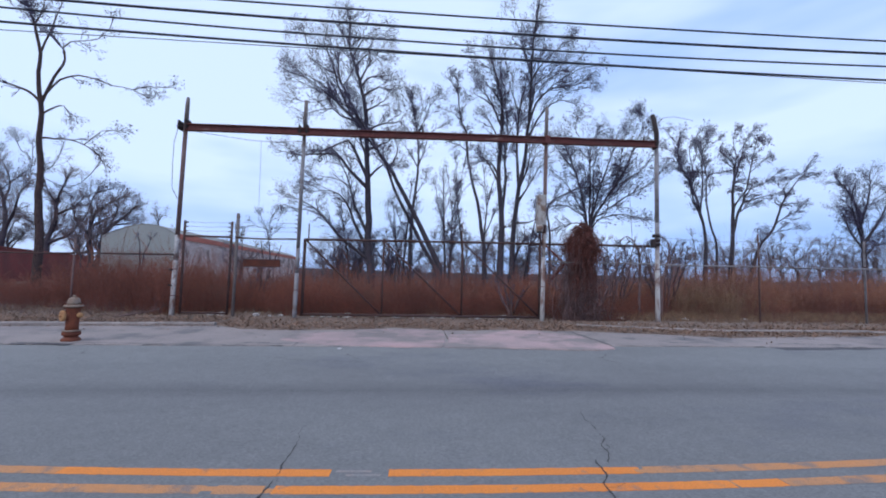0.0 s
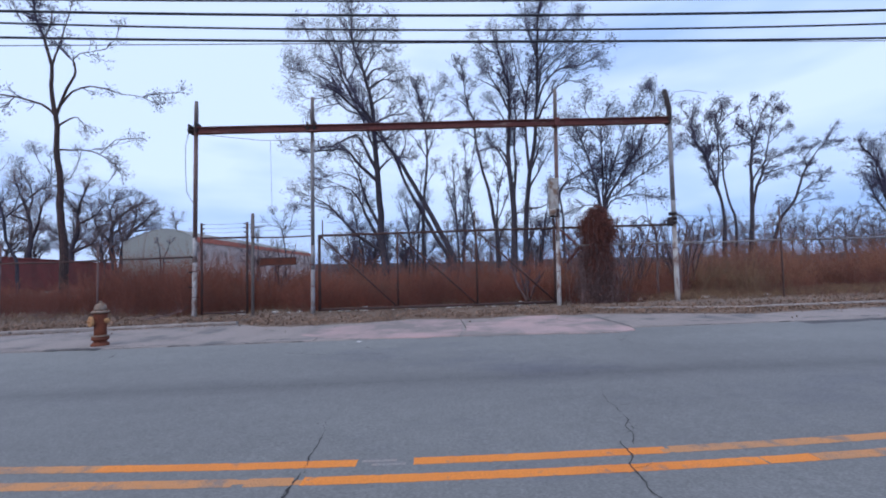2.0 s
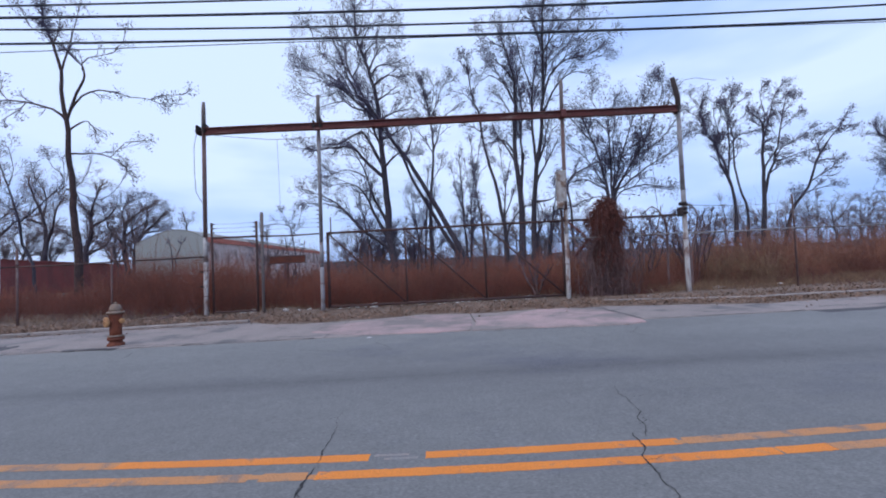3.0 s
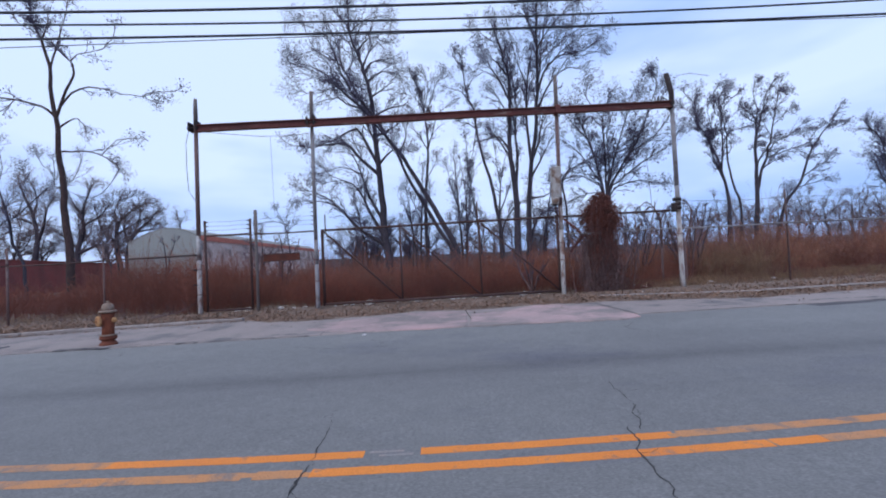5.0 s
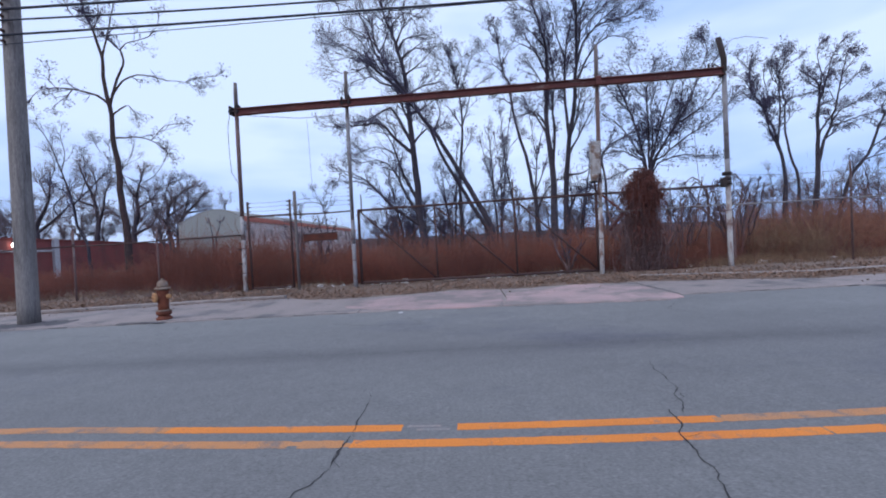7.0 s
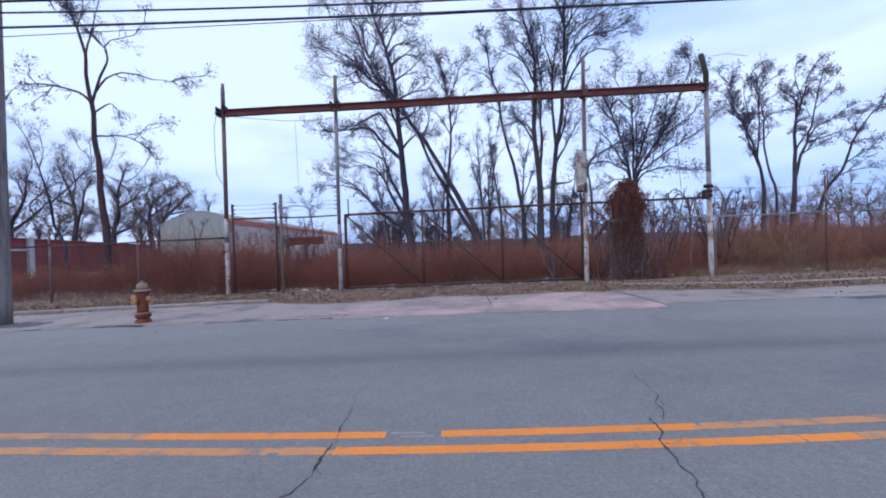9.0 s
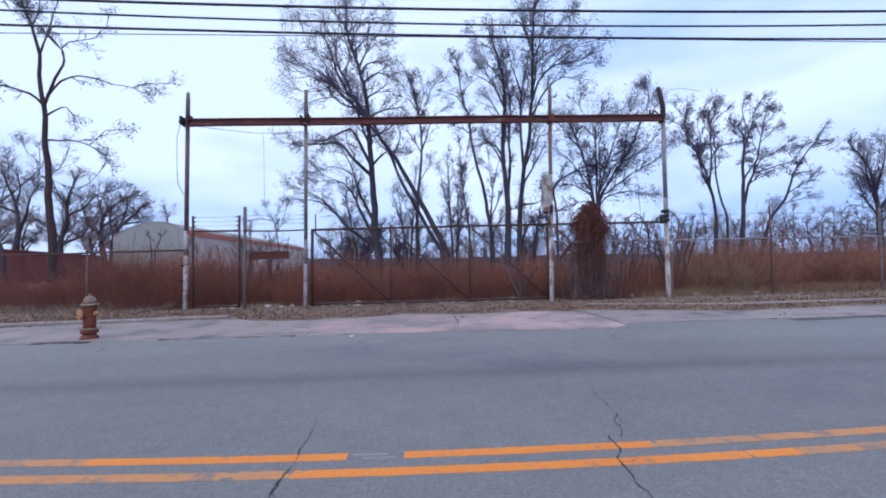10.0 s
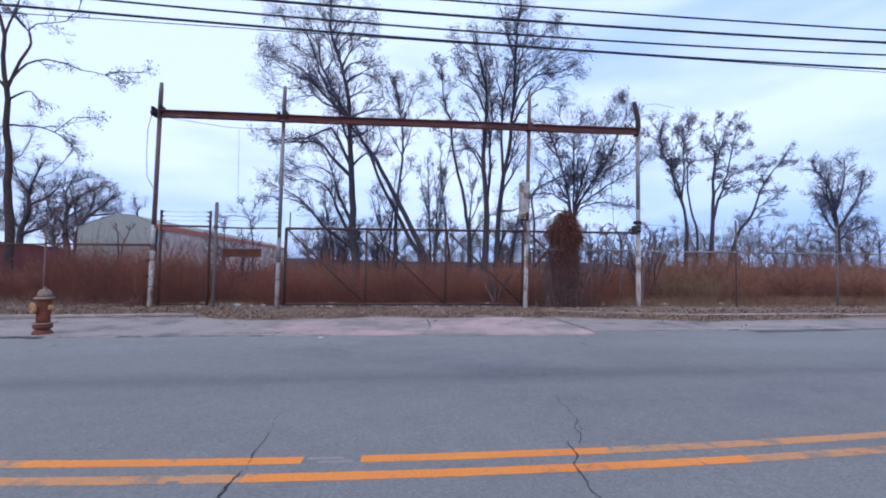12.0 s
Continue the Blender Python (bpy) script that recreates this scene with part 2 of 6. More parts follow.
SHED_ROOF = mat("grey_roofing", (0.33, 0.32, 0.30), (0.26, 0.25, 0.24), 0.85, 0.5, 9, 0.2, 0.2)
BRICK = mat("red_brick_wall", (0.26, 0.062, 0.055), (0.19, 0.052, 0.048), 0.9, 0.5, 9, 0.18, 0.3, 0.01)
WHITE = mat("white_trim_paint", (0.55, 0.52, 0.52), (0.46, 0.43, 0.43), 0.8, 1.5, 20, 0.1, 0.2)
FARWOOD = mat("far_woods", (0.085, 0.068, 0.075), (0.055, 0.048, 0.058), 0.95, 0.08, 1.2, 0.35, 0.6, 0.5)


def lamp_material():
    m = bpy.data.materials.new("lit_lamp")
    m.use_nodes = True
    b = m.node_tree.nodes["Principled BSDF"]
    b.inputs["Emission Color"].default_value, b.inputs["Emission Strength"].default_value = (1, 0.95, 0.88, 1), 6.0
    return m


LAMP = lamp_material()


# ---- mesh helpers ----
def link(name, me, material, parent=None, label="", smooth=False):
    for one in (material if isinstance(material, (list, tuple)) else (material,)):
        me.materials.append(one)
    if smooth:
        me.polygons.foreach_set("use_smooth", np.ones(len(me.polygons), bool))
    ob = new(name, me)
    if parent:
        ob.parent = parent
        ob.matrix_parent_inverse = parent.matrix_basis.inverted()
    return tagged(ob, label)


def part(name, bm, material, parent=None, label="", smooth=False):
    me = bpy.data.meshes.new(name)
    bm.to_mesh(me)
    bm.free()
    return link(name, me, material, parent, label, smooth)


def raw(name, verts, faces, material, parent=None, label="", smooth=False):
    me = bpy.data.meshes.new(name)
    me.from_pydata(verts, [], faces)
    me.update()
    return link(name, me, material, parent, label, smooth)


def thing(name, x, y, z, label, category, group="", kind=""):
    e = new(name)
    e.empty_display_size = 0.2
    e.matrix_basis = pose(x, y, z)
    return tagged(e, label, category, group, kind)


def block(x0, x1, y0, y1, z0, z1, bevel=0.006, slope=True):
    bm = bmesh.new()
    bmesh.ops.create_cube(bm, size=1)
    for v in bm.verts:
        v.co = Vector((x0 + (v.co.x + .5) * (x1 - x0), y0 + (v.co.y + .5) * (y1 - y0), z0 + (v.co.z + .5) * (z1 - z0)))
        if slope:
            v.co.z += gz(v.co.x)
    if bevel:
        bmesh.ops.bevel(bm, geom=bm.edges[:], offset=bevel, segments=1, affect="EDGES")
    return bm


def rod(points, radii, sides=10, bm=None):
    """A capped tube through the points, joined into bm where it is given."""
    bm = bm or bmesh.new()
    pts = [Vector(p) for p in points]
    if not isinstance(radii, (list, tuple)):
        radii = [radii] * len(pts)
    rings, side = [], None
    for i, p in enumerate(pts):
        d = (pts[min(i + 1, len(pts) - 1)] - pts[max(i - 1, 0)]).normalized()
        if side is None:
            side = d.orthogonal().normalized()
        side = (side - d * side.dot(d)).normalized()
        up = d.cross(side)
        rings.append([bm.verts.new(p + radii[i] * (math.cos(2 * math.pi * k / sides) * side + math.sin(2 * math.pi * k / sides) * up)) for k in range(sides)])
    for a, b in zip(rings, rings[1:]):
        for k in range(sides):
            f = bm.faces.new((a[k], a[(k + 1) % sides], b[(k + 1) % sides], b[k]))
            f.smooth = True
    bm.faces.new(rings[0][::-1])
    bm.faces.new(rings[-1])
    return bm


def lathe(profile, sides=20):
    """A turned body from (radius, height) pairs, closed at both ends."""
    return rod([(0, 0, h) for r, h in profile], [r for r, h in profile], sides)


def tubes(P, R, sides=3):
    """Many thin tubes at once: P (n, k, 3) centre lines, R (n, k) radii. Gives vertices and faces."""
    n, k, _ = P.shape
    d = P[:, -1] - P[:, 0]
    d /= np.linalg.norm(d, axis=1, keepdims=True) + 1e-9
    ref = np.where(np.abs(d[:, 2:3]) > 0.9, np.array([[1.0, 0, 0]]), np.array([[0, 0, 1.0]]))
    u = np.cross(d, ref)
    u /= np.linalg.norm(u, axis=1, keepdims=True) + 1e-9
    v = np.cross(d, u)
    a = np.arange(sides) * 2 * np.pi / sides
    ring = np.cos(a)[None, :, None] * u[:, None, :] + np.sin(a)[None, :, None] * v[:, None, :]
    V = (P[:, :, None, :] + R[:, :, None, None] * ring[:, None, :, :]).reshape(-1, 3)
    base = (np.arange(n) * k * sides)[:, None, None] + (np.arange(k - 1) * sides)[None, :, None]
    s = np.arange(sides)[None, None, :]
    s2 = (s + 1) % sides
    F = np.stack([base + s, base + s2, base + sides + s2, base + sides + s], -1).reshape(-1, 4)
    return V, F


def heap(name, pieces, material, parent=None, label="", smooth=False):
    """One mesh out of several (vertices, faces) arrays."""
    Vs, Fs, at = [], [], 0
    for V, F in pieces:
        Vs.append(V)
        Fs.append(F + at)
        at += len(V)
    V, F = np.concatenate(Vs), np.concatenate(Fs)
    n, w = F.shape
    me = bpy.data.meshes.new(name)
    me.vertices.add(len(V))
    me.vertices.foreach_set("co", V.astype(np.float32).ravel())
    me.loops.add(n * w)
    me.loops.foreach_set("vertex_index", F.astype(np.int32).ravel())
    me.polygons.add(n)
    me.polygons.foreach_set("loop_start", np.arange(0, n * w, w, dtype=np.int32))
    me.update(calc_edges=True)
    return link(name, me, material, parent, label, smooth)


def chips(rng, P, size, flat=0.0, slim=0.6):
    """Small four-cornered leaves at the points P, turned at random; flat 1 lays them down."""
    n = len(P)
    a = rng.normal(size=(n, 3))
    a[:, 2] *= 1 - flat
    a /= np.linalg.norm(a, axis=1, keepdims=True)
    b = rng.normal(size=(n, 3))
    b[:, 2] *= 1 - flat
    b -= a * (a * b).sum(1, keepdims=True)
    b /= np.linalg.norm(b, axis=1, keepdims=True) + 1e-9
    s = (size * rng.uniform(0.5, 1.3, n))[:, None]
    lift = np.zeros((n, 3))
    lift[:, 2] = s[:, 0] * 0.25
    V = np.stack([P - a * s, P - b * s * slim + lift, P + a * s, P + b * s * slim + lift * 0.4], 1).reshape(-1, 3)
    return V, np.arange(4 * n).reshape(n, 4)


def GZ(x):
    return G * np.clip(x, -60, 60)


# ---- ground, road, sidewalk ----
def ground():
    xs = np.concatenate([[-900, -400, -200, -100], np.linspace(-60, 60, 241), [100, 200, 400, 900]])
    ys = np.concatenate([[-600, -200, -60, -20, -5.6, -5.4, 10.6, 10.85], np.linspace(11.0, 15, 28), np.linspace(16, 40, 20), [60, 100, 180, 350, 700, 1200]])
    verts, faces = [], []
    for y in ys:
        for x in xs:
            low = -5.5 < y < 10.8
            h = -0.1 if low else (0.035 if y > 0 else 0.05)
            if y > 11 and abs(x) < 61:
                h += 0.045 * noise.noise((x * 0.9, y * 0.9, 3)) + 0.02 * noise.noise((x * 3.1, y * 3.1, 8))
                if -2.7 < x < 3.7 and y < 12.6:
                    h -= 0.03 * (12.6 - y) / 1.6
            verts.append((x, y, h + gz(x)))
    w = len(xs)
    for j in range(len(ys) - 1):
        for i in range(w - 1):
            faces.append((j * w + i, j * w + i + 1, (j + 1) * w + i + 1, (j + 1) * w + i))
    ob = raw("ground", verts, faces, DIRT, smooth=True)
    return tagged(ob, "brown dirt ground with leaf litter", "ground", kind="structure")


def road():
    xs, ys = np.linspace(-60, 60, 121), np.linspace(-5, 8.2, 23)
    verts = [(x, y, gz(x)) for y in ys for x in xs]
    w = len(xs)
    faces = [(j * w + i, j * w + i + 1, (j + 1) * w + i + 1, (j + 1) * w + i) for j in range(len(ys) - 1) for i in range(w - 1)]
    return tagged(raw("road", verts, faces, ASPHALT, smooth=True), "worn grey asphalt road with cracks", "road", kind="structure")


def ribbon(name, path, width, material, parent, z=0.006, seed=0, rough=0.35, step=0.05, swell=0.0):
    """A thin strip on the road along path, with a ragged edge."""
    rng = random.Random(seed)
    pts = []
    for (xa, ya), (xb, yb) in zip(path, path[1:]):
        n = max(1, int(math.hypot(xb - xa, yb - ya) / step))
        pts += [(xa + (xb - xa) * i / n, ya + (yb - ya) * i / n) for i in range(n)]
    pts.append(path[-1])
    verts, n = [], len(pts)
    for i, (x, y) in enumerate(pts):
        xa, ya = pts[max(i - 1, 0)]
        xb, yb = pts[min(i + 1, n - 1)]
        l = math.hypot(xb - xa, yb - ya) or 1
        nx, ny = -(yb - ya) / l, (xb - xa) / l
        for s in (1, -1):
            h = s * width / 2 * (1 + rough * rng.uniform(-1, 1)) * max(0.12, 1 + swell * 2.4 * noise.noise((x * 5, y * 5, seed)))
            verts.append((x + nx * h, y + ny * h, gz(x) + z))
    faces = [(2 * i + 1, 2 * i + 3, 2 * i + 2, 2 * i) for i in range(n - 1)]
    return raw(name, verts, faces, material, parent)


def crack(path, width, parent, seed):
    rng = random.Random(seed)
    fine, slow = [path[0]], Vector((0, 0, seed * 3.1))
    for (xa, ya), (xb, yb) in zip(path, path[1:]):
        n = max(1, int(math.hypot(xb - xa, yb - ya) / 0.035))
        for i in range(1, n + 1):
            x, y = xa + (xb - xa) * i / n, ya + (yb - ya) * i / n
            p = Vector((x * 6, y * 6, 0)) + slow
            fine.append((x + 0.03 * noise.noise(p) + rng.uniform(-.009, .009), y + 0.02 * noise.noise(p + Vector((9, 4, 0))) + rng.uniform(-.009, .009)))
    for k in range(max(1, len(fine) // 22)):
        # short hairline branches
        x, y = fine[rng.randrange(2, max(3, len(fine) - 2))]
        a, l = rng.uniform(0, 6.28), rng.uniform(.06, .2)
        ribbon("hairline", [(x, y), (x + l * .5 * math.cos(a), y + l * .5 * math.sin(a) + .01), (x + l * math.cos(a + .4), y + l * math.sin(a + .4))], width * .45, CRACK, parent, 0.0022, seed + k, 0.8, 0.03)
    return ribbon("crack", fine, width, CRACK, parent, 0.0026, seed, 0.7, 0.03, 0.9)


def line_y(x, base):
    """The double line bends a little where the road eases, and runs straight beyond."""
    d = abs(x - 0.9)
    return base + 0.0116 * min(d, 3.6) ** 2 + (0.084 * 0.8 * (1 - math.exp(-(d - 3.6) / 0.8)) if d > 3.6 else 0)


def markings(parent):
    def strip(name, x0, x1, base, material, seed, width=0.098):
        n = max(2, int((x1 - x0) / 0.25))
        return ribbon(name, [(x0 + (x1 - x0) * i / n, line_y(x0 + (x1 - x0) * i / n, base)) for i in range(n + 1)], width, material, parent, 0.0012, seed, 0.07, 0.03)
    far, near = 2.77, 2.555
    for i, (x0, x1, b, m) in enumerate(((-40, -2.2, far, YELLOW_PALE), (-2.2, -0.50, far, YELLOW), (-0.13, 1.54, far, YELLOW), (1.57, 40, far, YELLOW_PALE),
                                        (-40, -1.20, near, YELLOW_PALE), (-1.13, -0.85, near, YELLOW_PALE), (-0.79, 2.03, near, YELLOW), (2.045, 2.38, near, YELLOW), (2.385, 40, near, YELLOW_PALE))):
        strip("yellow_line", x0, x1, b, m, i)
    for k, (x0, x1, base) in enumerate(((1.5, 1.6, far - .012), (-1.22, -1.1, near + .01), (-0.88, -0.76, near - .012), (2.0, 2.08, near + .012))):
        strip("worn_line", x0, x1, base, YELLOW_PALE, 30 + k, 0.055)
    strip("worn_line", -0.47, -0.24, far + 0.022, YELLOW_GHOST, 20, 0.03)
    strip("worn_line", -0.40, -0.18, far - 0.03, YELLOW_GHOST, 21, 0.03)


the_ground = ground()
the_road = road()
markings(the_road)
crack([(-0.865, 3.70), (-0.873, 3.49), (-0.83, 3.22), (-0.85, 3.01), (-0.824, 2.69)], 0.0055, the_road, 11)
crack([(-0.824, 2.69), (-0.845, 2.58), (-0.837, 2.46), (-0.841, 2.31), (-0.87, 2.22), (-0.88, 2.15), (-0.95, 2.10), (-0.97, 1.9)], 0.009, the_road, 1)
crack([(1.63, 4.0), (1.57, 3.79), (1.575, 3.57), (1.54, 3.31), (1.46, 3.17), (1.436, 3.03), (1.373, 2.87)], 0.0055, the_road, 2)
crack([(1.31, 2.94), (1.278, 2.85), (1.276, 2.73), (1.21, 2.61), (1.194, 2.46), (1.168, 2.32), (1.184, 2.22), (1.155, 2.12), (1.134, 2.02), (1.12, 1.85)], 0.008, the_road, 3)
crack([(1.54, 3.31), (1.504, 3.15), (1.442, 3.09)], 0.004, the_road, 4)
crack([(-1.05, 6.9), (-0.8, 6.5), (-0.95, 6.25)], 0.008, the_road, 5)
crack([(-2.2, 6.6), (-1.5, 6.35), (-0.7, 6.3)], 0.007, the_road, 6)
crack([(-5.2, 7.2), (-5.0, 6.75), (-5.1, 6.5)], 0.008, the_road, 7)
crack([(3.3, 7.0), (3.0, 6.6), (3.2, 6.2)], 0.007, the_road, 8)


def worn_slab(outline, top, seed):
    """A thin slab on the sloping street, its outline crumbled at a small scale."""
    pts = []
    for (xa, ya), (xb, yb) in zip(outline, outline[1:] + outline[:1]):
        n = max(1, int(math.hypot(xb - xa, yb - ya) / 0.09))
        for k in range(n):
            x, y = xa + (xb - xa) * k / n, ya + (yb - ya) * k / n
            pts.append((x + 0.05 * noise.noise((x * 3, y * 3, seed)) + 0.02 * noise.noise((x * 11, y * 11, seed + 5)),
                        y + 0.06 * noise.noise((x * 3, y * 3, seed + 9)) + 0.025 * noise.noise((x * 11, y * 11, seed + 14))))
    cx, cy = sum(p[0] for p in pts) / len(pts), sum(p[1] for p in pts) / len(pts)
    bm = bmesh.new()
    rings = []
    for inset, z in ((0.0, -0.1), (0.0, top - 0.012), (0.012, top)):
        rings.append([bm.verts.new((x + (cx - x) * inset, y + (cy - y) * inset, z + gz(x))) for x, y in pts])
    for a, b in zip(rings, rings[1:]):
        for k in range(len(pts)):
            bm.faces.new((a[k], a[(k + 1) % len(pts)], b[(k + 1) % len(pts)], b[k]))
    bm.faces.new(rings[-1])
    bmesh.ops.recalc_face_normals(bm, faces=bm.faces)
    return bm


def sidewalk():
    s = thing("sidewalk", 0, 9, 0, "grey concrete sidewalk with pinkish driveway apron", "sidewalk", kind="structure")
    edges = [-42 + 2.85 * i for i in range(14)] + [-2.1, 0.72]
    for a, b in zip(edges, edges[1:]):
        part("slab", block(a + .006, b - .006, 7.62, 10.92, -0.1, 0.012, 0.008), CONCRETE, s)
    part("slab", block(.732, 3.794, 7.9, 10.6, -0.1, 0.012, 0.008), CONCRETE, s)
    for a, b in zip([3.8, 6.6, 9.5, 12.4, 15.3, 18.2, 21.1, 24, 27, 30, 33, 36], [6.6, 9.5, 12.4, 15.3, 18.2, 21.1, 24, 27, 30, 33, 36, 40]):
        part("slab", block(a + .006, b - .006, 7.84, 10.55, -0.1, 0.014, 0.008), CONCRETE, s)
    # two worn driveway slabs with rounded, crumbled edges
    for i, outline in enumerate(([(-2.5, 9.05), (-1.38, 9.52), (-0.37, 10.05), (0.42, 10.0), (0.66, 9.5), (0.69, 9.1), (0.63, 8.2), (0.545, 7.58), (-0.29, 7.6), (-1.1, 7.63), (-1.77, 7.78), (-2.55, 8.35)],
                                 [(0.80, 9.2), (1.66, 9.4), (2.38, 10.05), (3.1, 10.0), (3.66, 9.55), (3.70, 8.37), (3.73, 7.52), (3.31, 7.32), (2.48, 7.4), (1.52, 7.5), (0.60, 7.56), (0.68, 8.2)])):
        part("apron_slab", worn_slab(outline, 0.024, i), APRON, s, "pinkish concrete driveway slab")
    return s


the_sidewalk = sidewalk()
g = random.Random(77)
for i in range(46):
    x0 = -13 + i * 0.53 + g.uniform(-.15, .15)
    y = 7.63 if x0 < -2 else (7.45 if x0 < 3.7 else 7.86)
    if -2 < x0 < 3.6 and g.random() < 0.7:
        continue
    w = g.uniform(.15, .5)
    ribbon("edge_crack", [(x0 + w * k / 4, y + g.uniform(-.035, .035)) for k in range(5)], g.choice((.018, .03, .05)), EDGE_DIRT, the_sidewalk, 0.0165 if x0 < -1.9 or x0 > 3.7 else 0.0012, 40 + i, 0.8, 0.05)
for i in range(30):
    x0 = g.uniform(-13, -2.6) if i % 3 else g.uniform(4, 13)
    y, w = (7.64 if x0 < 0 else 7.86) + 0.06 + g.random() ** 2 * 0.4, g.uniform(.25, .9)
    ribbon("stain_streak", [(x0 + w * k / 5, y + g.uniform(-.03, .03)) for k in range(6)], g.choice((.015, .025, .05)), EDGE_DIRT, the_sidewalk, 0.0148 if x0 < 0 else 0.0168, 140 + i, 0.85, 0.05, 0.8)
ribbon("edge_crack", [(3.74, 9.75), (3.76, 9.2), (3.79, 8.5), (3.80, 7.95)], 0.045, EDGE_DIRT, the_sidewalk, 0.0185, 91, 0.6, 0.06)
ribbon("asphalt_patch", [(7.0, 7.68), (7.6, 7.72), (8.4, 7.8), (9.3, 7.86)], 0.36, PATCH, the_road, 0.0028, 61, 0.25, 0.15)
ribbon("asphalt_patch", [(-10.6, 8.1), (-9.4, 8.12), (-8.3, 8.3)], 0.62, PATCH, the_sidewalk, 0.0148, 62, 0.5, 0.12)
ribbon("asphalt_patch", [(-6.8, 7.66), (-6.3, 7.68), (-5.8, 7.62)], 0.12, PATCH, the_sidewalk, 0.0148, 63, 0.5, 0.1)


EDGE = [(-45, 10.0), (-10.2, 10.05), (-8.5, 10.31), (-7.1, 10.42), (-5.8, 10.54), (-4.7, 10.5), (-3.85, 9.85), (-2.73, 9.72), (-1.44, 9.9), (-0.4, 10.28), (0.58, 10.0), (1.5, 9.9), (2.43, 10.15), (3.32, 9.85), (3.99, 10.0), (5.75, 9.45), (7.16, 9.0), (9.74, 9.3), (12.04, 9.6), (45, 9.65)]
KERB_LEFT = [(-45, 9.85), (-10.2, 9.9), (-8.5, 10.16), (-7.1, 10.27), (-5.8, 10.39), (-4.6, 10.42)]
KERB_RIGHT = [(4.2, 10.72), (5.4, 10.4), (6.5, 10.05), (7.9, 9.78), (45, 9.75)]


def along(line, x):
    return np.interp(x, [p[0] for p in line], [p[1] for p in line])


def dirt_height(x, y):
    """Height of the washed-down dirt above the sloping ground."""
    s = np.clip((y - along(EDGE, x)) / 1.6, 0, 1)
    return np.where(x < -4.7, 0.07, 0.03) + 0.03 * s ** 0.7 + np.where((x < -4.5) | (x > 4.2), 0.015 * s, 0)


def kerbs():
    k = thing("kerb", 0, 11, 0, "low weathered concrete kerb half buried in dirt", "kerb", kind="structure")
    rng = random.Random(12)
    for line, x, end in ((KERB_LEFT, -42.0, -4.7), (KERB_RIGHT, 4.25, 40.0)):
        while x < end:
            w = min(1.8, end - x)
            bm = block(x + .008, x + w - .008, 0, .14, -0.1, 0.094 + rng.uniform(-.02, .012), 0.015)
            tilt = rng.uniform(-.03, .03)
            for v in bm.verts:
                v.co.y += float(along(line, v.co.x)) + tilt * (v.co.x - x)
            part("kerb_stone", bm, KERB, k)
            x += w
    return k


kerbs()


def dirt_sheet(name, label, category, x0, x1):
    """Leafy dirt that has washed down from the fence over the back of the sidewalk."""
    xs, ss = np.linspace(x0, x1, int((x1 - x0) / 0.14)), np.concatenate([[0, .025], np.linspace(.08, 1, 13)])
    verts = []
    for s in ss:
        for x in xs:
            rag = 0.25 if x < -4.7 else 1.0
            edge = float(along(EDGE, x)) + rag * (0.10 * noise.noise((x * 0.8, 2, 0)) + 0.10 * noise.noise((x * 2.7, 5, 0)) + 0.05 * noise.noise((x * 7, 1, 0)))
            y = edge + (11.75 - edge) * s
            verts.append((x, y, gz(x) + (0.0 if s == 0 else float(dirt_height(x, y)) + 0.025 * noise.noise((x * 1.4, y * 1.4, 7)) * s)))
    w = len(xs)
    faces = [(j * w + i, j * w + i + 1, (j + 1) * w + i + 1, (j + 1) * w + i) for j in range(len(ss) - 1) for i in range(w - 1)]
    return tagged(raw(name, verts, faces, DIRT, smooth=True), label, category, kind="structure")


dirt_sheet("verge", "brown leafy dirt verge along the kerb", "verge", -42, -4.5)
dirt_sheet("drive_dirt", "leafy brown dirt washed over the drive", "dirt", -4.5, 4.2)
dirt_sheet("verge", "brown dirt verge behind the kerb", "verge", 4.2, 41)

# ---- gate frame over the drive ----
FY = 12.06


def P3(x, y, h):
    return (x, y, h + gz(x))


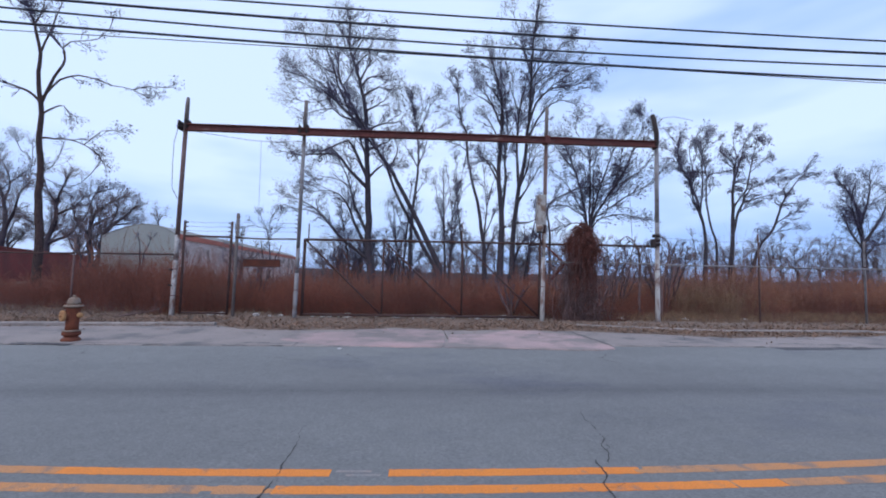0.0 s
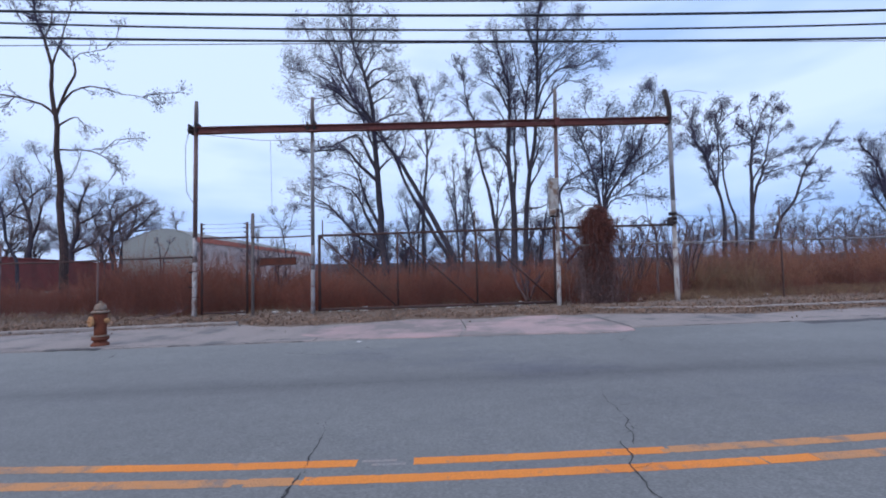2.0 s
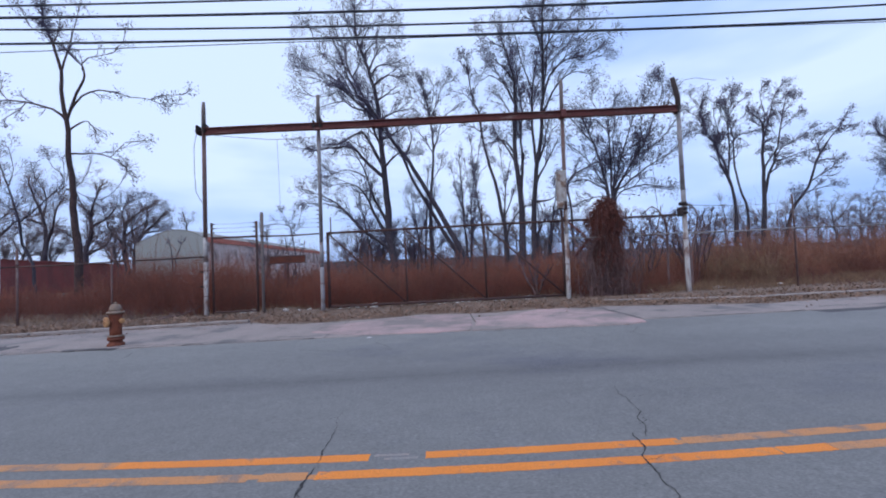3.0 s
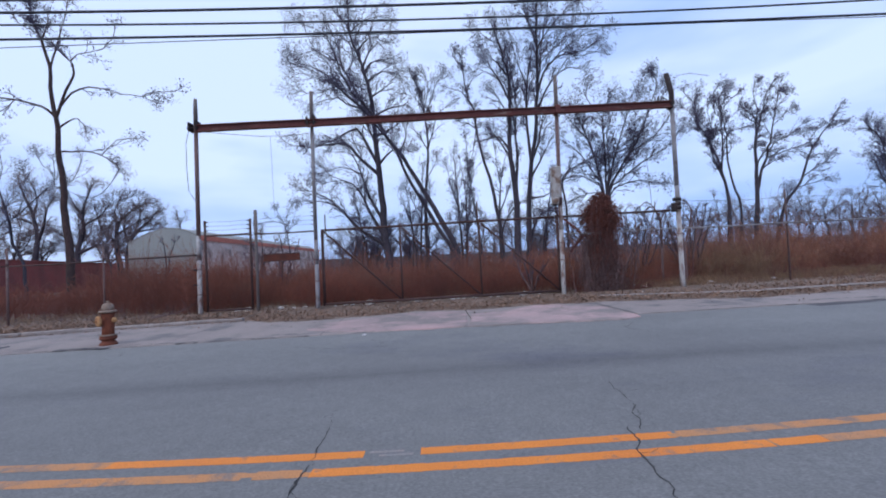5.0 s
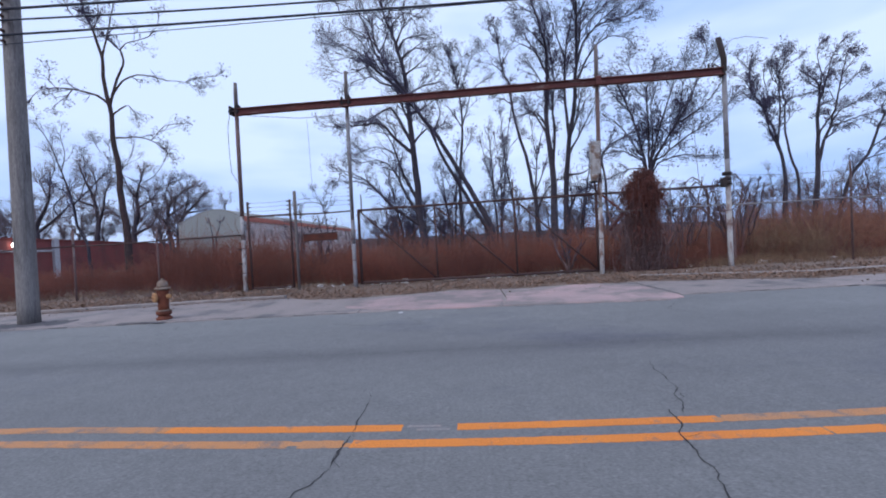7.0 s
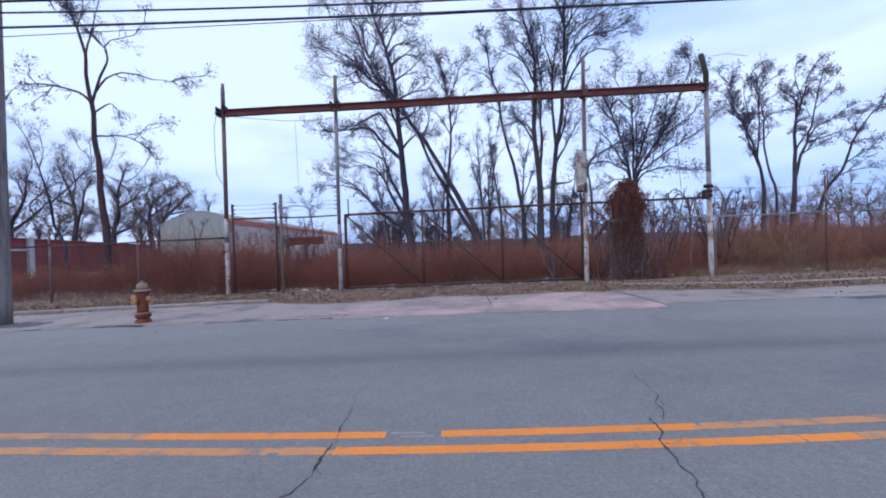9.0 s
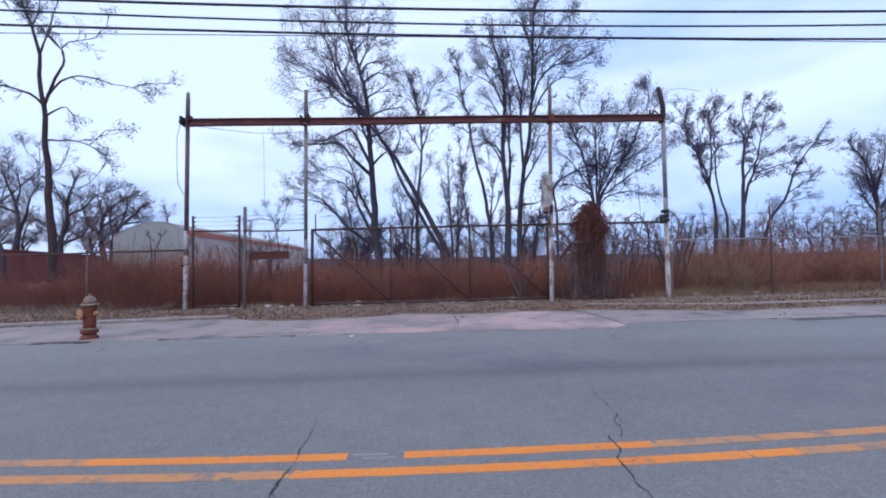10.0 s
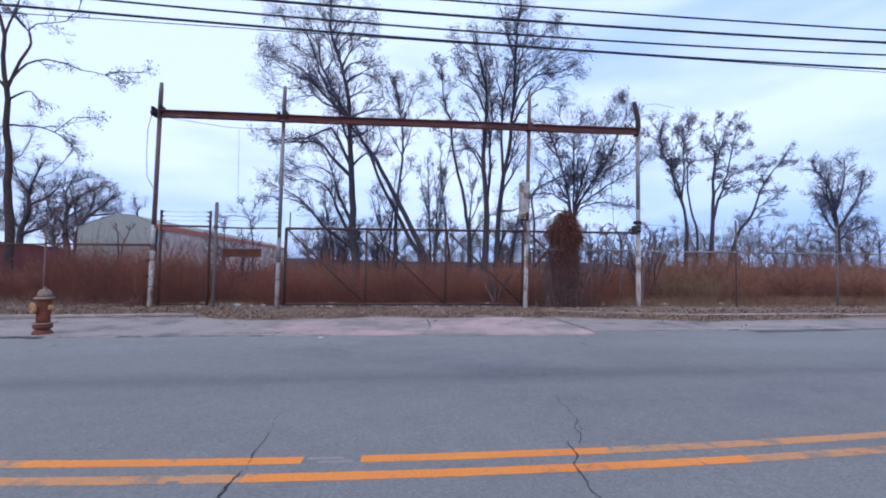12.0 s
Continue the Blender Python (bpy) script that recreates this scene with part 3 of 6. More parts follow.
def gate_frame():
    t = thing("overhead_gate_frame", 0, FY, 0, "tall rusted steel portal frame with peeling silver posts", "gate frame")
    spec = ((-6.61, -6.58, 0.064, 1.6), (-3.31, -3.29, 0.058, 1.3), (3.74, 3.80, 0.062, 1.9), (7.235, 7.22, 0.067, 2.3))
    for i, (xb, xt, r, split) in enumerate(spec):
        def at(h, xb=xb, xt=xt):
            return P3(xb + (xt - xb) * h / 5.4, FY, h)
        part("post", rod([at(-.1), at(.3), at(split)], [r * 1.08, r * 1.03, r * .97], 14), GALV if i == 1 else PEEL, t, "steel post with peeling silver paint")
        part("middle_post", rod([at(split), at(split + .7)], [r * .955, r * .93], 14), GALV if i in (1, 3) else PEEL, t)
        part("upper_post", rod([at(split + .7), at(5.5)], [r * .915, r * .86], 14), GALV if i in (1, 3) else POSTRUST, t, "dull rust-brown upper post")
        for h in (0.62 + .2 * i, 1.35 + .08 * i):
            part("post_band", rod([P3(xb, FY, h), P3(xb, FY, h + .022)], r * 1.12, 14), RUST, t)
    part("post_extension", rod([P3(-6.58, FY, 5.45), P3(-6.575, FY, 6.0), P3(-6.57, FY, 6.22)], [.062, .056, .044], 8), OLDWOOD, t, "grey timber post top")
    part("post_extension", rod([P3(-3.29, FY, 5.4), P3(-3.28, FY, 6.28)], [.055, .05], 10), OLDWOOD, t, "grey timber post top")
    part("post_extension", rod([P3(3.80, FY, 5.4), P3(3.81, FY, 6.4)], [.06, .05], 10), OLDWOOD, t, "grey timber post top")
    part("post_extension", rod([P3(7.22, FY, 5.4), P3(7.23, FY, 5.75), P3(7.10, FY, 6.32)], [.075, .075, .07], 8), IRON, t, "bent dark post top")
    # the beam: an I profile drawn out along the frame
    outline = [(-.07, 5.275), (.07, 5.275), (.07, 5.295), (.012, 5.305), (.012, 5.435), (.07, 5.445), (.07, 5.465), (-.07, 5.465), (-.07, 5.445), (-.012, 5.435), (-.012, 5.305), (-.07, 5.295)]
    bm = bmesh.new()
    stations = [-6.5 + 13.63 * k / 24 for k in range(25)]
    rings = [[bm.verts.new(P3(x, FY - .13 + yy, h - 0.03 + 0.0035 * x + 0.006 * math.sin(x * .9))) for yy, h in outline] for x in stations]
    for ra, rb in zip(rings, rings[1:]):
        for k in range(12):
            bm.faces.new((ra[k], ra[(k + 1) % 12], rb[(k + 1) % 12], rb[k]))
    bm.faces.new(rings[0][::-1])
    bm.faces.new(rings[-1])
    bmesh.ops.recalc_face_normals(bm, faces=bm.faces)
    beam = part("beam", bm, RUST, t, "rusted red steel beam")
    for x in (-6.585, -3.29, ):
        for dx, top in ((-.125, 5.5), (.07, 5.55)):
            part("bracket", block(x + dx, x + dx + .055, FY - .2, FY + .06, 5.25, top, 0.012), IRON, t)
        part("clamp_bolt", rod([P3(x - .16, FY - .16, 5.34), P3(x + .17, FY - .16, 5.34)], .018, 8), IRON, t)
    part("bracket", block(3.71, 3.87, FY - .22, FY + .08, 5.25, 5.49, 0.012), RUST, t)
    part("bracket", block(7.1, 7.16, FY - .2, FY + .05, 5.24, 5.5, 0.012), IRON, t)
    for x, h in ((0.1, .07), (6.75, .11), (2.1, .04)):
        part("beam_lug", rod([P3(x, FY - .13, 5.46), P3(x, FY - .13, 5.47 + h)], .025, 8), IRON, beam)
    part("lug_strut", rod([P3(6.8, FY - .13, 5.47), P3(6.92, FY - .1, 5.58), P3(7.08, FY - .05, 5.5)], .02, 6), IRON, beam)
    # clamp and wrapped wire on the last post
    for h in (2.30, 2.42, 2.56):
        part("post_clamp", rod([P3(7.2, FY, h), P3(7.2, FY, h + .09)], .115, 12), IRON, t)
    part("post_clamp", block(7.04, 7.16, FY - .1, FY + .06, 2.24, 2.5, 0.02), IRON, t)
    for i in range(6):
        part("insulator", rod([P3(-3.34, FY, 2.45 + i * .12), P3(-3.42, FY, 2.46 + i * .12)], .012, 6), IRON, t)
    for i in range(3):
        part("insulator", rod([P3(-6.62, FY - .05, .9 + i * .42), P3(-6.74, FY - .05, .92 + i * .42)], .022, 6), IRON, t)
    return t


gate_frame()


def mesh_panel(parent, x0, x1, y, h0, h1, pitch=0.085, r=0.0014):
    """Chain link: two sets of slanting wires, cut to the panel."""
    segs = []
    H = h1 - h0
    n = int((x1 - x0 + H) / pitch)
    for i in range(n):
        for s in (1, -1):
            c = (x0 - H + i * pitch) if s == 1 else (x0 + i * pitch)
            a, b = (c, 0.0), (c + s * H, H)
            ends = []
            for (xa, za) in (a, b):
                xc = min(max(xa, x0), x1)
                zc = (xc - c) * s
                ends.append((xc, zc))
            (xa, za), (xb, zb) = ends
            if abs(xb - xa) > 0.02 and -1e-6 <= za <= H + 1e-6 and -1e-6 <= zb <= H + 1e-6:
                dy = 0.003 * s
                segs.append(((xa, y + dy, h0 + za + gz(xa)), (xb, y + dy, h0 + zb + gz(xb))))
    P = np.array(segs)
    return heap("chain_link", [tubes(P, np.full(P.shape[:2], r))], MESHWIRE, parent)


def sliding_gate():
    t = thing("sliding_gate", 2, 12.3, 0, "wide rusted tube gate with diagonal braces and chain link", "gate")
    y, xs = 12.3, [-3.18, -0.92, 1.40, 3.72, 7.15]
    part("top_rail", rod([P3(-3.2, y, 2.28), P3(1.4, y, 2.30), P3(7.15, y, 2.31)], .034, 10), RUST_DARK, t)
    part("bottom_rail", rod([P3(-3.2, y, 0.135), P3(3.8, y, 0.12)], .038, 10), RUST_DARK, t)
    for i, x in enumerate(xs[:4]):
        part("stile", rod([P3(x, y, 0.09), P3(x, y, 2.29 if i == 0 else 2.36)], .042 if i in (0, 3) else .028, 10), RUST_DARK, t)
    part("stile", rod([P3(1.42, y + .06, 0.2), P3(1.37, y + .06, 2.9)], .02, 8), RUST_DARK, t)
    part("stile", rod([P3(-3.10, y + .06, 2.2), P3(-3.10, y + .06, 2.75)], .018, 8), RUST_DARK, t)
    for a, b in zip(xs[:3], xs[1:4]):
        part("brace", rod([P3(a + .05, y - .02, 2.24), P3(b - .05, y - .02, 0.17)], .023, 8), RUST_DARK, t)
    part("brace", rod([P3(3.85, y - .02, 2.3), P3(5.6, y - .02, 0.7)], .03, 8), RUST, t)
    part("brace", rod([P3(4.1, y + .05, 1.25), P3(4.9, y + .05, 2.2)], .04, 8), RUST, t)
    mesh_panel(t, -3.15, 3.7, y + .03, 0.14, 2.27)
    return t


sliding_gate()


def foot_gate():
    t = thing("pedestrian_gate", -5.8, FY, 0, "narrow rusted tube gate with chain link", "gate")
    y = FY + .06
    for x, h in ((-6.43, 2.72), (-5.17, 2.72)):
        part("stile", rod([P3(x, y, .12), P3(x + (-.02 if x < -6 else 0), y, h)], .033, 10), RUST_DARK, t)
    part("top_rail", rod([P3(-6.43, y, 2.29), P3(-5.17, y, 2.28)], .028, 8), RUST_DARK, t)
    part("bottom_rail", rod([P3(-6.43, y, .16), P3(-5.17, y, .15)], .028, 8), RUST_DARK, t)
    for x in (-6.45, -5.17):
        for i in range(3):
            part("insulator", rod([P3(x - .02, y, 2.42 + i * .12), P3(x + (.09 if x < -6 else -.1), y, 2.44 + i * .12)], .016, 6), IRON, t)
    mesh_panel(t, -6.4, -5.2, y, .17, 2.27)
    return t


foot_gate()


def fence(name, label, posts, h, rails, y, x0, x1, tall=0.0, arm=0.0):
    t = thing(name, (x0 + x1) / 2, y, 0, label, "fence")
    for x, top, r in posts:
        pts = [P3(x, y, -.1), P3(x, y, top)]
        if arm:
            pts.append(P3(x - arm, y - .1, top + .28))
        pole = part("post", rod(pts, r, 10), POSTRUST if x < -5.5 or x > 0 and r < .026 else (OLDWOOD if x < 0 else GALV), t)
        part("post_cap", rod([P3(x, y, h), P3(x, y, h + .05)], r * 1.25, 10), RUST_DARK, pole)
    for a, b, hh in rails:
        part("rail", rod([P3(a, y - .02, hh), P3((a + b) / 2, y - .02, hh - .015), P3(b, y - .02, hh)], .021, 8), GALV if a > 0 else RUST_DARK, t)
    mesh_panel(t, x0, x1, y + .03, 0.08, h)
    return t


left_posts = [(-9.3, 2.15, .022), (-11.96, 2.25, .03), (-14.7, 2.1, .03), (-17.6, 2.1, .03), (-20.5, 2.1, .03)]
fence("chain_link_fence", "chain link fence with rusted rail and thin posts", left_posts, 1.76, [(-9.3, -6.65, 1.76), (-11.96, -9.3, 1.74), (-20.5, -11.96, 1.74)], FY + .05, -20.5, -6.66)
right_posts = [(10.5, 2.45, .025), (13.98, 2.3, .03), (17.3, 2.4, .025), (20.6, 2.4, .025)]
fence("chain_link_fence", "chain link fence with grey rail and bent post tops", right_posts, 1.75, [(3.85, 7.12, 1.77), (7.3, 10.5, 1.75), (10.5, 13.98, 1.74), (13.98, 20.6, 1.74)], FY + .08, 3.85, 20.6, arm=.1)
mid = fence("chain_link_fence", "short chain link panel beside a weathered post", [(-4.99, 2.95, .044)], 2.24, [(-4.95, -3.36, 2.26)], FY, -4.93, -3.38)
for i in range(6):
    part("insulator", rod([P3(-5.05, FY, 2.3 + i * .11), P3(-4.93, FY, 2.3 + i * .11)], .014, 6), IRON, mid)


def sign_plate():
    t = thing("sign", -4.25, FY - .06, 1.45, "narrow rusted red metal sign on fence", "sign")
    bm = block(-4.76, -3.75, FY - .08, FY - .062, 1.46, 1.67, 0.004)
    plate = part("plate", bm, SIGN, t)
    for z in (1.462, 1.662):
        part("rim", block(-4.77, -3.74, FY - .09, FY - .06, z - .012, z + .012, .003), RUST_DARK, plate)
    for x in (-4.7, -3.81):
        part("bolt", rod([P3(x, FY - .1, 1.565), P3(x, FY + .01, 1.565)], .012, 6), RUST_DARK, plate)
    return t


sign_plate()


def meter_box():
    t = thing("electrical_box", 3.62, FY - .12, 2.65, "tall stained white metal box on post", "electrical box")
    b = block(3.49, 3.73, FY - .30, FY - .07, 2.80, 3.66, 0.025)
    part("body", b, BOXPAINT, t)
    part("lid", block(3.475, 3.745, FY - .315, FY - .06, 3.64, 3.69, .012), BOXPAINT, t)
    door = part("door", block(3.50, 3.71, FY - .318, FY - .302, 2.9, 3.58, .006), BOXPAINT, t)
    part("latch", block(3.68, 3.70, FY - .335, FY - .316, 3.2, 3.28, .004), RUST_DARK, door, "rusted latch")
    spout = part("spout", rod([P3(3.58, FY - .18, 2.82), P3(3.57, FY - .19, 2.62)], [.12, .10], 14), BOXPAINT, t)
    # Solid black plug: the shade inside the spout is put into its colour.
    part("opening", rod([P3(3.57, FY - .19, 2.63), P3(3.57, FY - .19, 2.585)], .085, 14), WIRE, spout, "black plug for the shaded round mouth")
    part("conduit", rod([P3(3.57, FY - .19, 2.6), P3(3.6, FY - .14, 2.4), P3(3.70, FY - .1, 2.25)], .022, 8), RUST_DARK, t)
    for h in (3.0, 3.45):
        part("strap", rod([P3(3.70, FY - .1, h), P3(3.86, FY - .05, h)], .018, 6), RUST_DARK, t)
    return t


meter_box()


def loose_wires():
    def sag(name, label, pts, r, m=STRAND):
        bm = rod([P3(*p) for p in pts], r, 5)
        ob = part(name, bm, m)
        return tagged(ob, label, "wire")
    sag("hanging_wire", "thin loose wire hanging from beam end", [(-6.72, FY - .1, 5.35), (-6.8, FY - .12, 4.9), (-6.80, FY - .12, 4.2), (-6.78, FY - .1, 3.6), (-6.62, FY - .09, 3.3)], .008)
    sag("hanging_wire", "slack thin wire between posts below beam", [(-6.5, FY - .1, 5.25), (-5.6, FY - .1, 5.13), (-4.7, FY - .1, 5.02), (-3.9, FY - .1, 5.0), (-3.36, FY - .05, 5.06)], .007)
    sag("hanging_wire", "thin frayed wire dangling from slack line", [(-4.45, FY - .1, 5.01), (-4.43, FY - .1, 4.3), (-4.42, FY - .1, 3.6), (-4.40, FY - .1, 2.75)], .0045)
    sag("hanging_wire", "thin wire dangling from beam", [(6.25, FY - .13, 5.3), (6.28, FY - .13, 4.2), (6.34, FY - .13, 3.3), (6.4, FY - .1, 2.5)], .006)
    sag("hanging_wire", "curled loose wire at post top", [(7.2, FY, 6.0), (7.45, FY, 6.25), (7.8, FY, 6.3), (8.4, FY, 6.2)], .006)
    sag("hanging_wire", "curled loose wire at post top", [(7.2, FY, 5.75), (7.5, FY, 5.95), (7.9, FY, 5.98)], .006)
    for i, h in enumerate((2.44, 2.56, 2.68)):
        sag("barbed_wire", "thin barbed strand along fence top", [(-6.45, FY, h), (-5.8, FY, h - .02), (-5.0, FY, h + .01), (-3.4, FY, h + .02)], .004)
    for i, h in enumerate((1.92, 2.2, 2.5)):
        sag("barbed_wire", "thin barbed strand along fence top", [(7.2, FY, h + .06), (9, FY, h - .03), (10.45, FY, h), (12.3, FY, h - .04), (13.95, FY, h), (17.3, FY, h), (20.6, FY, h)], .005)


loose_wires()


# ---- hydrant and pole ----
def hydrant():
    x, y = -6.1, 8.02
    t = thing("fire_hydrant", x, y, gz(x), "rusty orange fire hydrant with faded yellow caps", "hydrant")

    def at(bm):
        bmesh.ops.scale(bm, verts=bm.verts, vec=(.86, .86, 1))
        bmesh.ops.translate(bm, verts=bm.verts, vec=(x, y, gz(x)))
        return bm
    part("base_flange", at(lathe([(.165, 0), (.165, .04), (.15, .055), (.125, .075), (.12, .10)], 24)), HYD_RED, t, smooth=False)
    part("lower_collar", at(lathe([(.12, .10), (.155, .115), (.16, .15), (.15, .17), (.118, .185)], 24)), HYD_RED, t)
    part("barrel", at(lathe([(.115, .18), (.112, .3), (.115, .52), (.125, .56), (.125, .60)], 24)), HYD_RED, t)
    part("upper_flange", at(lathe([(.125, .605), (.165, .615), (.168, .635), (.155, .648), (.115, .655)], 24)), HYD_CAP, t, "bleached flange")
    part("foot_ring", at(lathe([(.118, .178), (.162, .183), (.162, .198), (.116, .206)], 24)), HYD_CAP, t, "bleached lower ring")
    part("bonnet", at(lathe([(.118, .65), (.112, .70), (.10, .745), (.07, .775), (.035, .785)], 24)), HYD_CAP, t, "bleached domed bonnet")
    part("operating_nut", at(lathe([(.035, .78), (.035, .80), (.026, .825)], 5)), HYD_CAP, t)
    for k in range(8):
        a = k * math.pi / 4
        part("bolt", at(rod([(.14 * math.cos(a), .14 * math.sin(a), .59), (.14 * math.cos(a), .14 * math.sin(a), .66)], .012, 6)), HYD_RED, t)
    for ang, r, ln, h in ((-122, .088, .20, .46), (-5, .043, .175, .47), (175, .048, .165, .47)):
        a = radians(ang)
        d = Vector((math.cos(a), math.sin(a), 0))
        c = Vector((0, 0, h))
        n = part("nozzle", at(rod([c + d * .06, c + d * (ln - .06)], r * .9, 16)), HYD_RED, t)
        part("cap", at(rod([c + d * (ln - .06), c + d * (ln - .045), c + d * (ln - .005), c + d * ln], [r, r * 1.12, r * 1.1, r * .85], 16)), HYD_TAN, n, "faded yellow cap")
        part("cap_nut", at(rod([c + d * ln, c + d * (ln + .03)], .022, 5)), HYD_TAN, n)
    return t


hydrant()


def utility_pole():
    x, y = -9.42, 8.43
    t = thing("utility_pole", x, y, gz(x), "tall weathered grey wooden utility pole", "utility pole")
    z0 = gz(x)
    part("shaft", rod([(x, y, z0 - .1), (x, y, z0 + .5), (x + .03, y, z0 + 3), (x + .07, y, z0 + 6.2), (x + .12, y, z0 + 10.5)], [.19, .182, .17, .155, .13], 20), POLEWOOD, t)
    for h in (5.9, 6.12, 6.42, 6.67, 6.85):
        part("cable_clamp", rod([(x + .05, y - .14, z0 + h), (x + .05, y - .22, z0 + h)], .035, 8), RUST_DARK, t)
    arm = part("crossarm", block(x - .9, x + 1.1, y - .2, y - .09, 9.4, 9.52, .01), POLEWOOD, t)
    for dx in (-.8, -.3, .5, 1.0):
        part("insulator", rod([(x + dx, y - .14, z0 + 9.5), (x + dx, y - .14, z0 + 9.62)], [.03, .05], 10), RUST_DARK, arm)
    return t


utility_pole()


def overhead_lines():
    X0 = -9.37
    for a, b, c, r in ((6.90, 6.75, 6.75, .019), (6.67, 6.44, 6.45, .026), (6.44, 6.13, 6.15, .019), (6.13, 5.89, 5.84, .023), (5.93, 5.86, 5.78, .008)):
        # heights at the pole, about the drive and further on; the curve between them is a parabola
        x1, x2 = 0.5, 9.5
        M = np.array([[1, X0, X0 ** 2], [1, x1, x1 ** 2], [1, x2, x2 ** 2]])
        k = np.linalg.solve(M, np.array([a, b, c]))
        pts = []
        for x in np.linspace(X0, 26, 50):
            z = k[0] + k[1] * x + k[2] * x * x
            if x > x2:
                s = k[1] + 2 * k[2] * x2
                z = c + s * (x - x2) + 0.003 * (x - x2) ** 2
            pts.append((x, 8.25, 1.25 + (z - 1.25) * 8.25 / 8.43 + gz(x)))
        far = [(2 * X0 - x, 8.25, z - gz(x) + gz(2 * X0 - x)) for x, _, z in pts[:0:-1]]
        tagged(part("overhead_cable", rod(far + pts, r, 6), WIRE), "black overhead utility cable on the pole", "cable", "overhead cables")


overhead_lines()

# ---- trees ----
UP = np.array([0, 0, 1.0])


def smooth_line(pts, step=0.45):
    """Points of a curve that runs smoothly through the given ones."""
    p = np.array(pts, float)
    p = np.vstack([2 * p[0] - p[1], p, 2 * p[-1] - p[-2]])
    out = []
    for i in range(1, len(p) - 2):
        n = max(2, int(np.linalg.norm(p[i + 1] - p[i]) / step))
        for s in np.arange(n) / n:
            a, b, c, d = p[i - 1], p[i], p[i + 1], p[i + 2]
            out.append(0.5 * (2 * b + (c - a) * s + (2 * a - 5 * b + 4 * c - d) * s ** 2 + (3 * b - a - 3 * c + d) * s ** 3))
    out.append(p[-2])
    return np.array(out)


def sprout(rng, P, R, n, lo, length, spread, up, thick, k=4, wiggle=0.08, wind=0.0):
    """n children on each parent curve P (m, k, 3), beyond the share lo of its length."""
    m, kk, _ = P.shape
    s = rng.uniform(lo, 1, (m, n)) * (kk - 1)
    i = np.minimum(s.astype(int), kk - 2)
    f = (s - i)[..., None]
    rows = np.arange(m)[:, None]
    A, B = P[rows, i], P[rows, i + 1]
    start = (A * (1 - f) + B * f).reshape(-1, 3)
    tan = (B - A).reshape(-1, 3)
    tan /= np.linalg.norm(tan, axis=1, keepdims=True) + 1e-9
    rad = (R[rows, i] * (1 - f[..., 0]) + R[rows, i + 1] * f[..., 0]).ravel()
    side = rng.normal(size=tan.shape)
    side -= tan * (side * tan).sum(1, keepdims=True)
    side /= np.linalg.norm(side, axis=1, keepdims=True) + 1e-9
    ang = rng.uniform(spread * 0.55, spread * 1.25, len(tan))[:, None]
    d = tan * np.cos(ang) + side * np.sin(ang) + UP * up * rng.uniform(0.2, 1.2, len(tan))[:, None]
    d[:, 0] += wind
    d /= np.linalg.norm(d, axis=1, keepdims=True)
    L = length * rng.uniform(0.45, 1.25, len(tan)) * (1.22 - 0.78 * (s.ravel() / (kk - 1)))
    t = np.linspace(0, 1, k)[None, :, None]
    C = start[:, None] + d[:, None] * L[:, None, None] * t + UP * (up * 0.35 * L)[:, None, None] * t ** 2
    C[:, 1:] += rng.normal(size=C[:, 1:].shape) * (wiggle * L)[:, None, None]
    r0 = np.minimum(rad * 0.75, thick)
    return C, r0[:, None] * np.linspace(1, 0.5, k)[None]


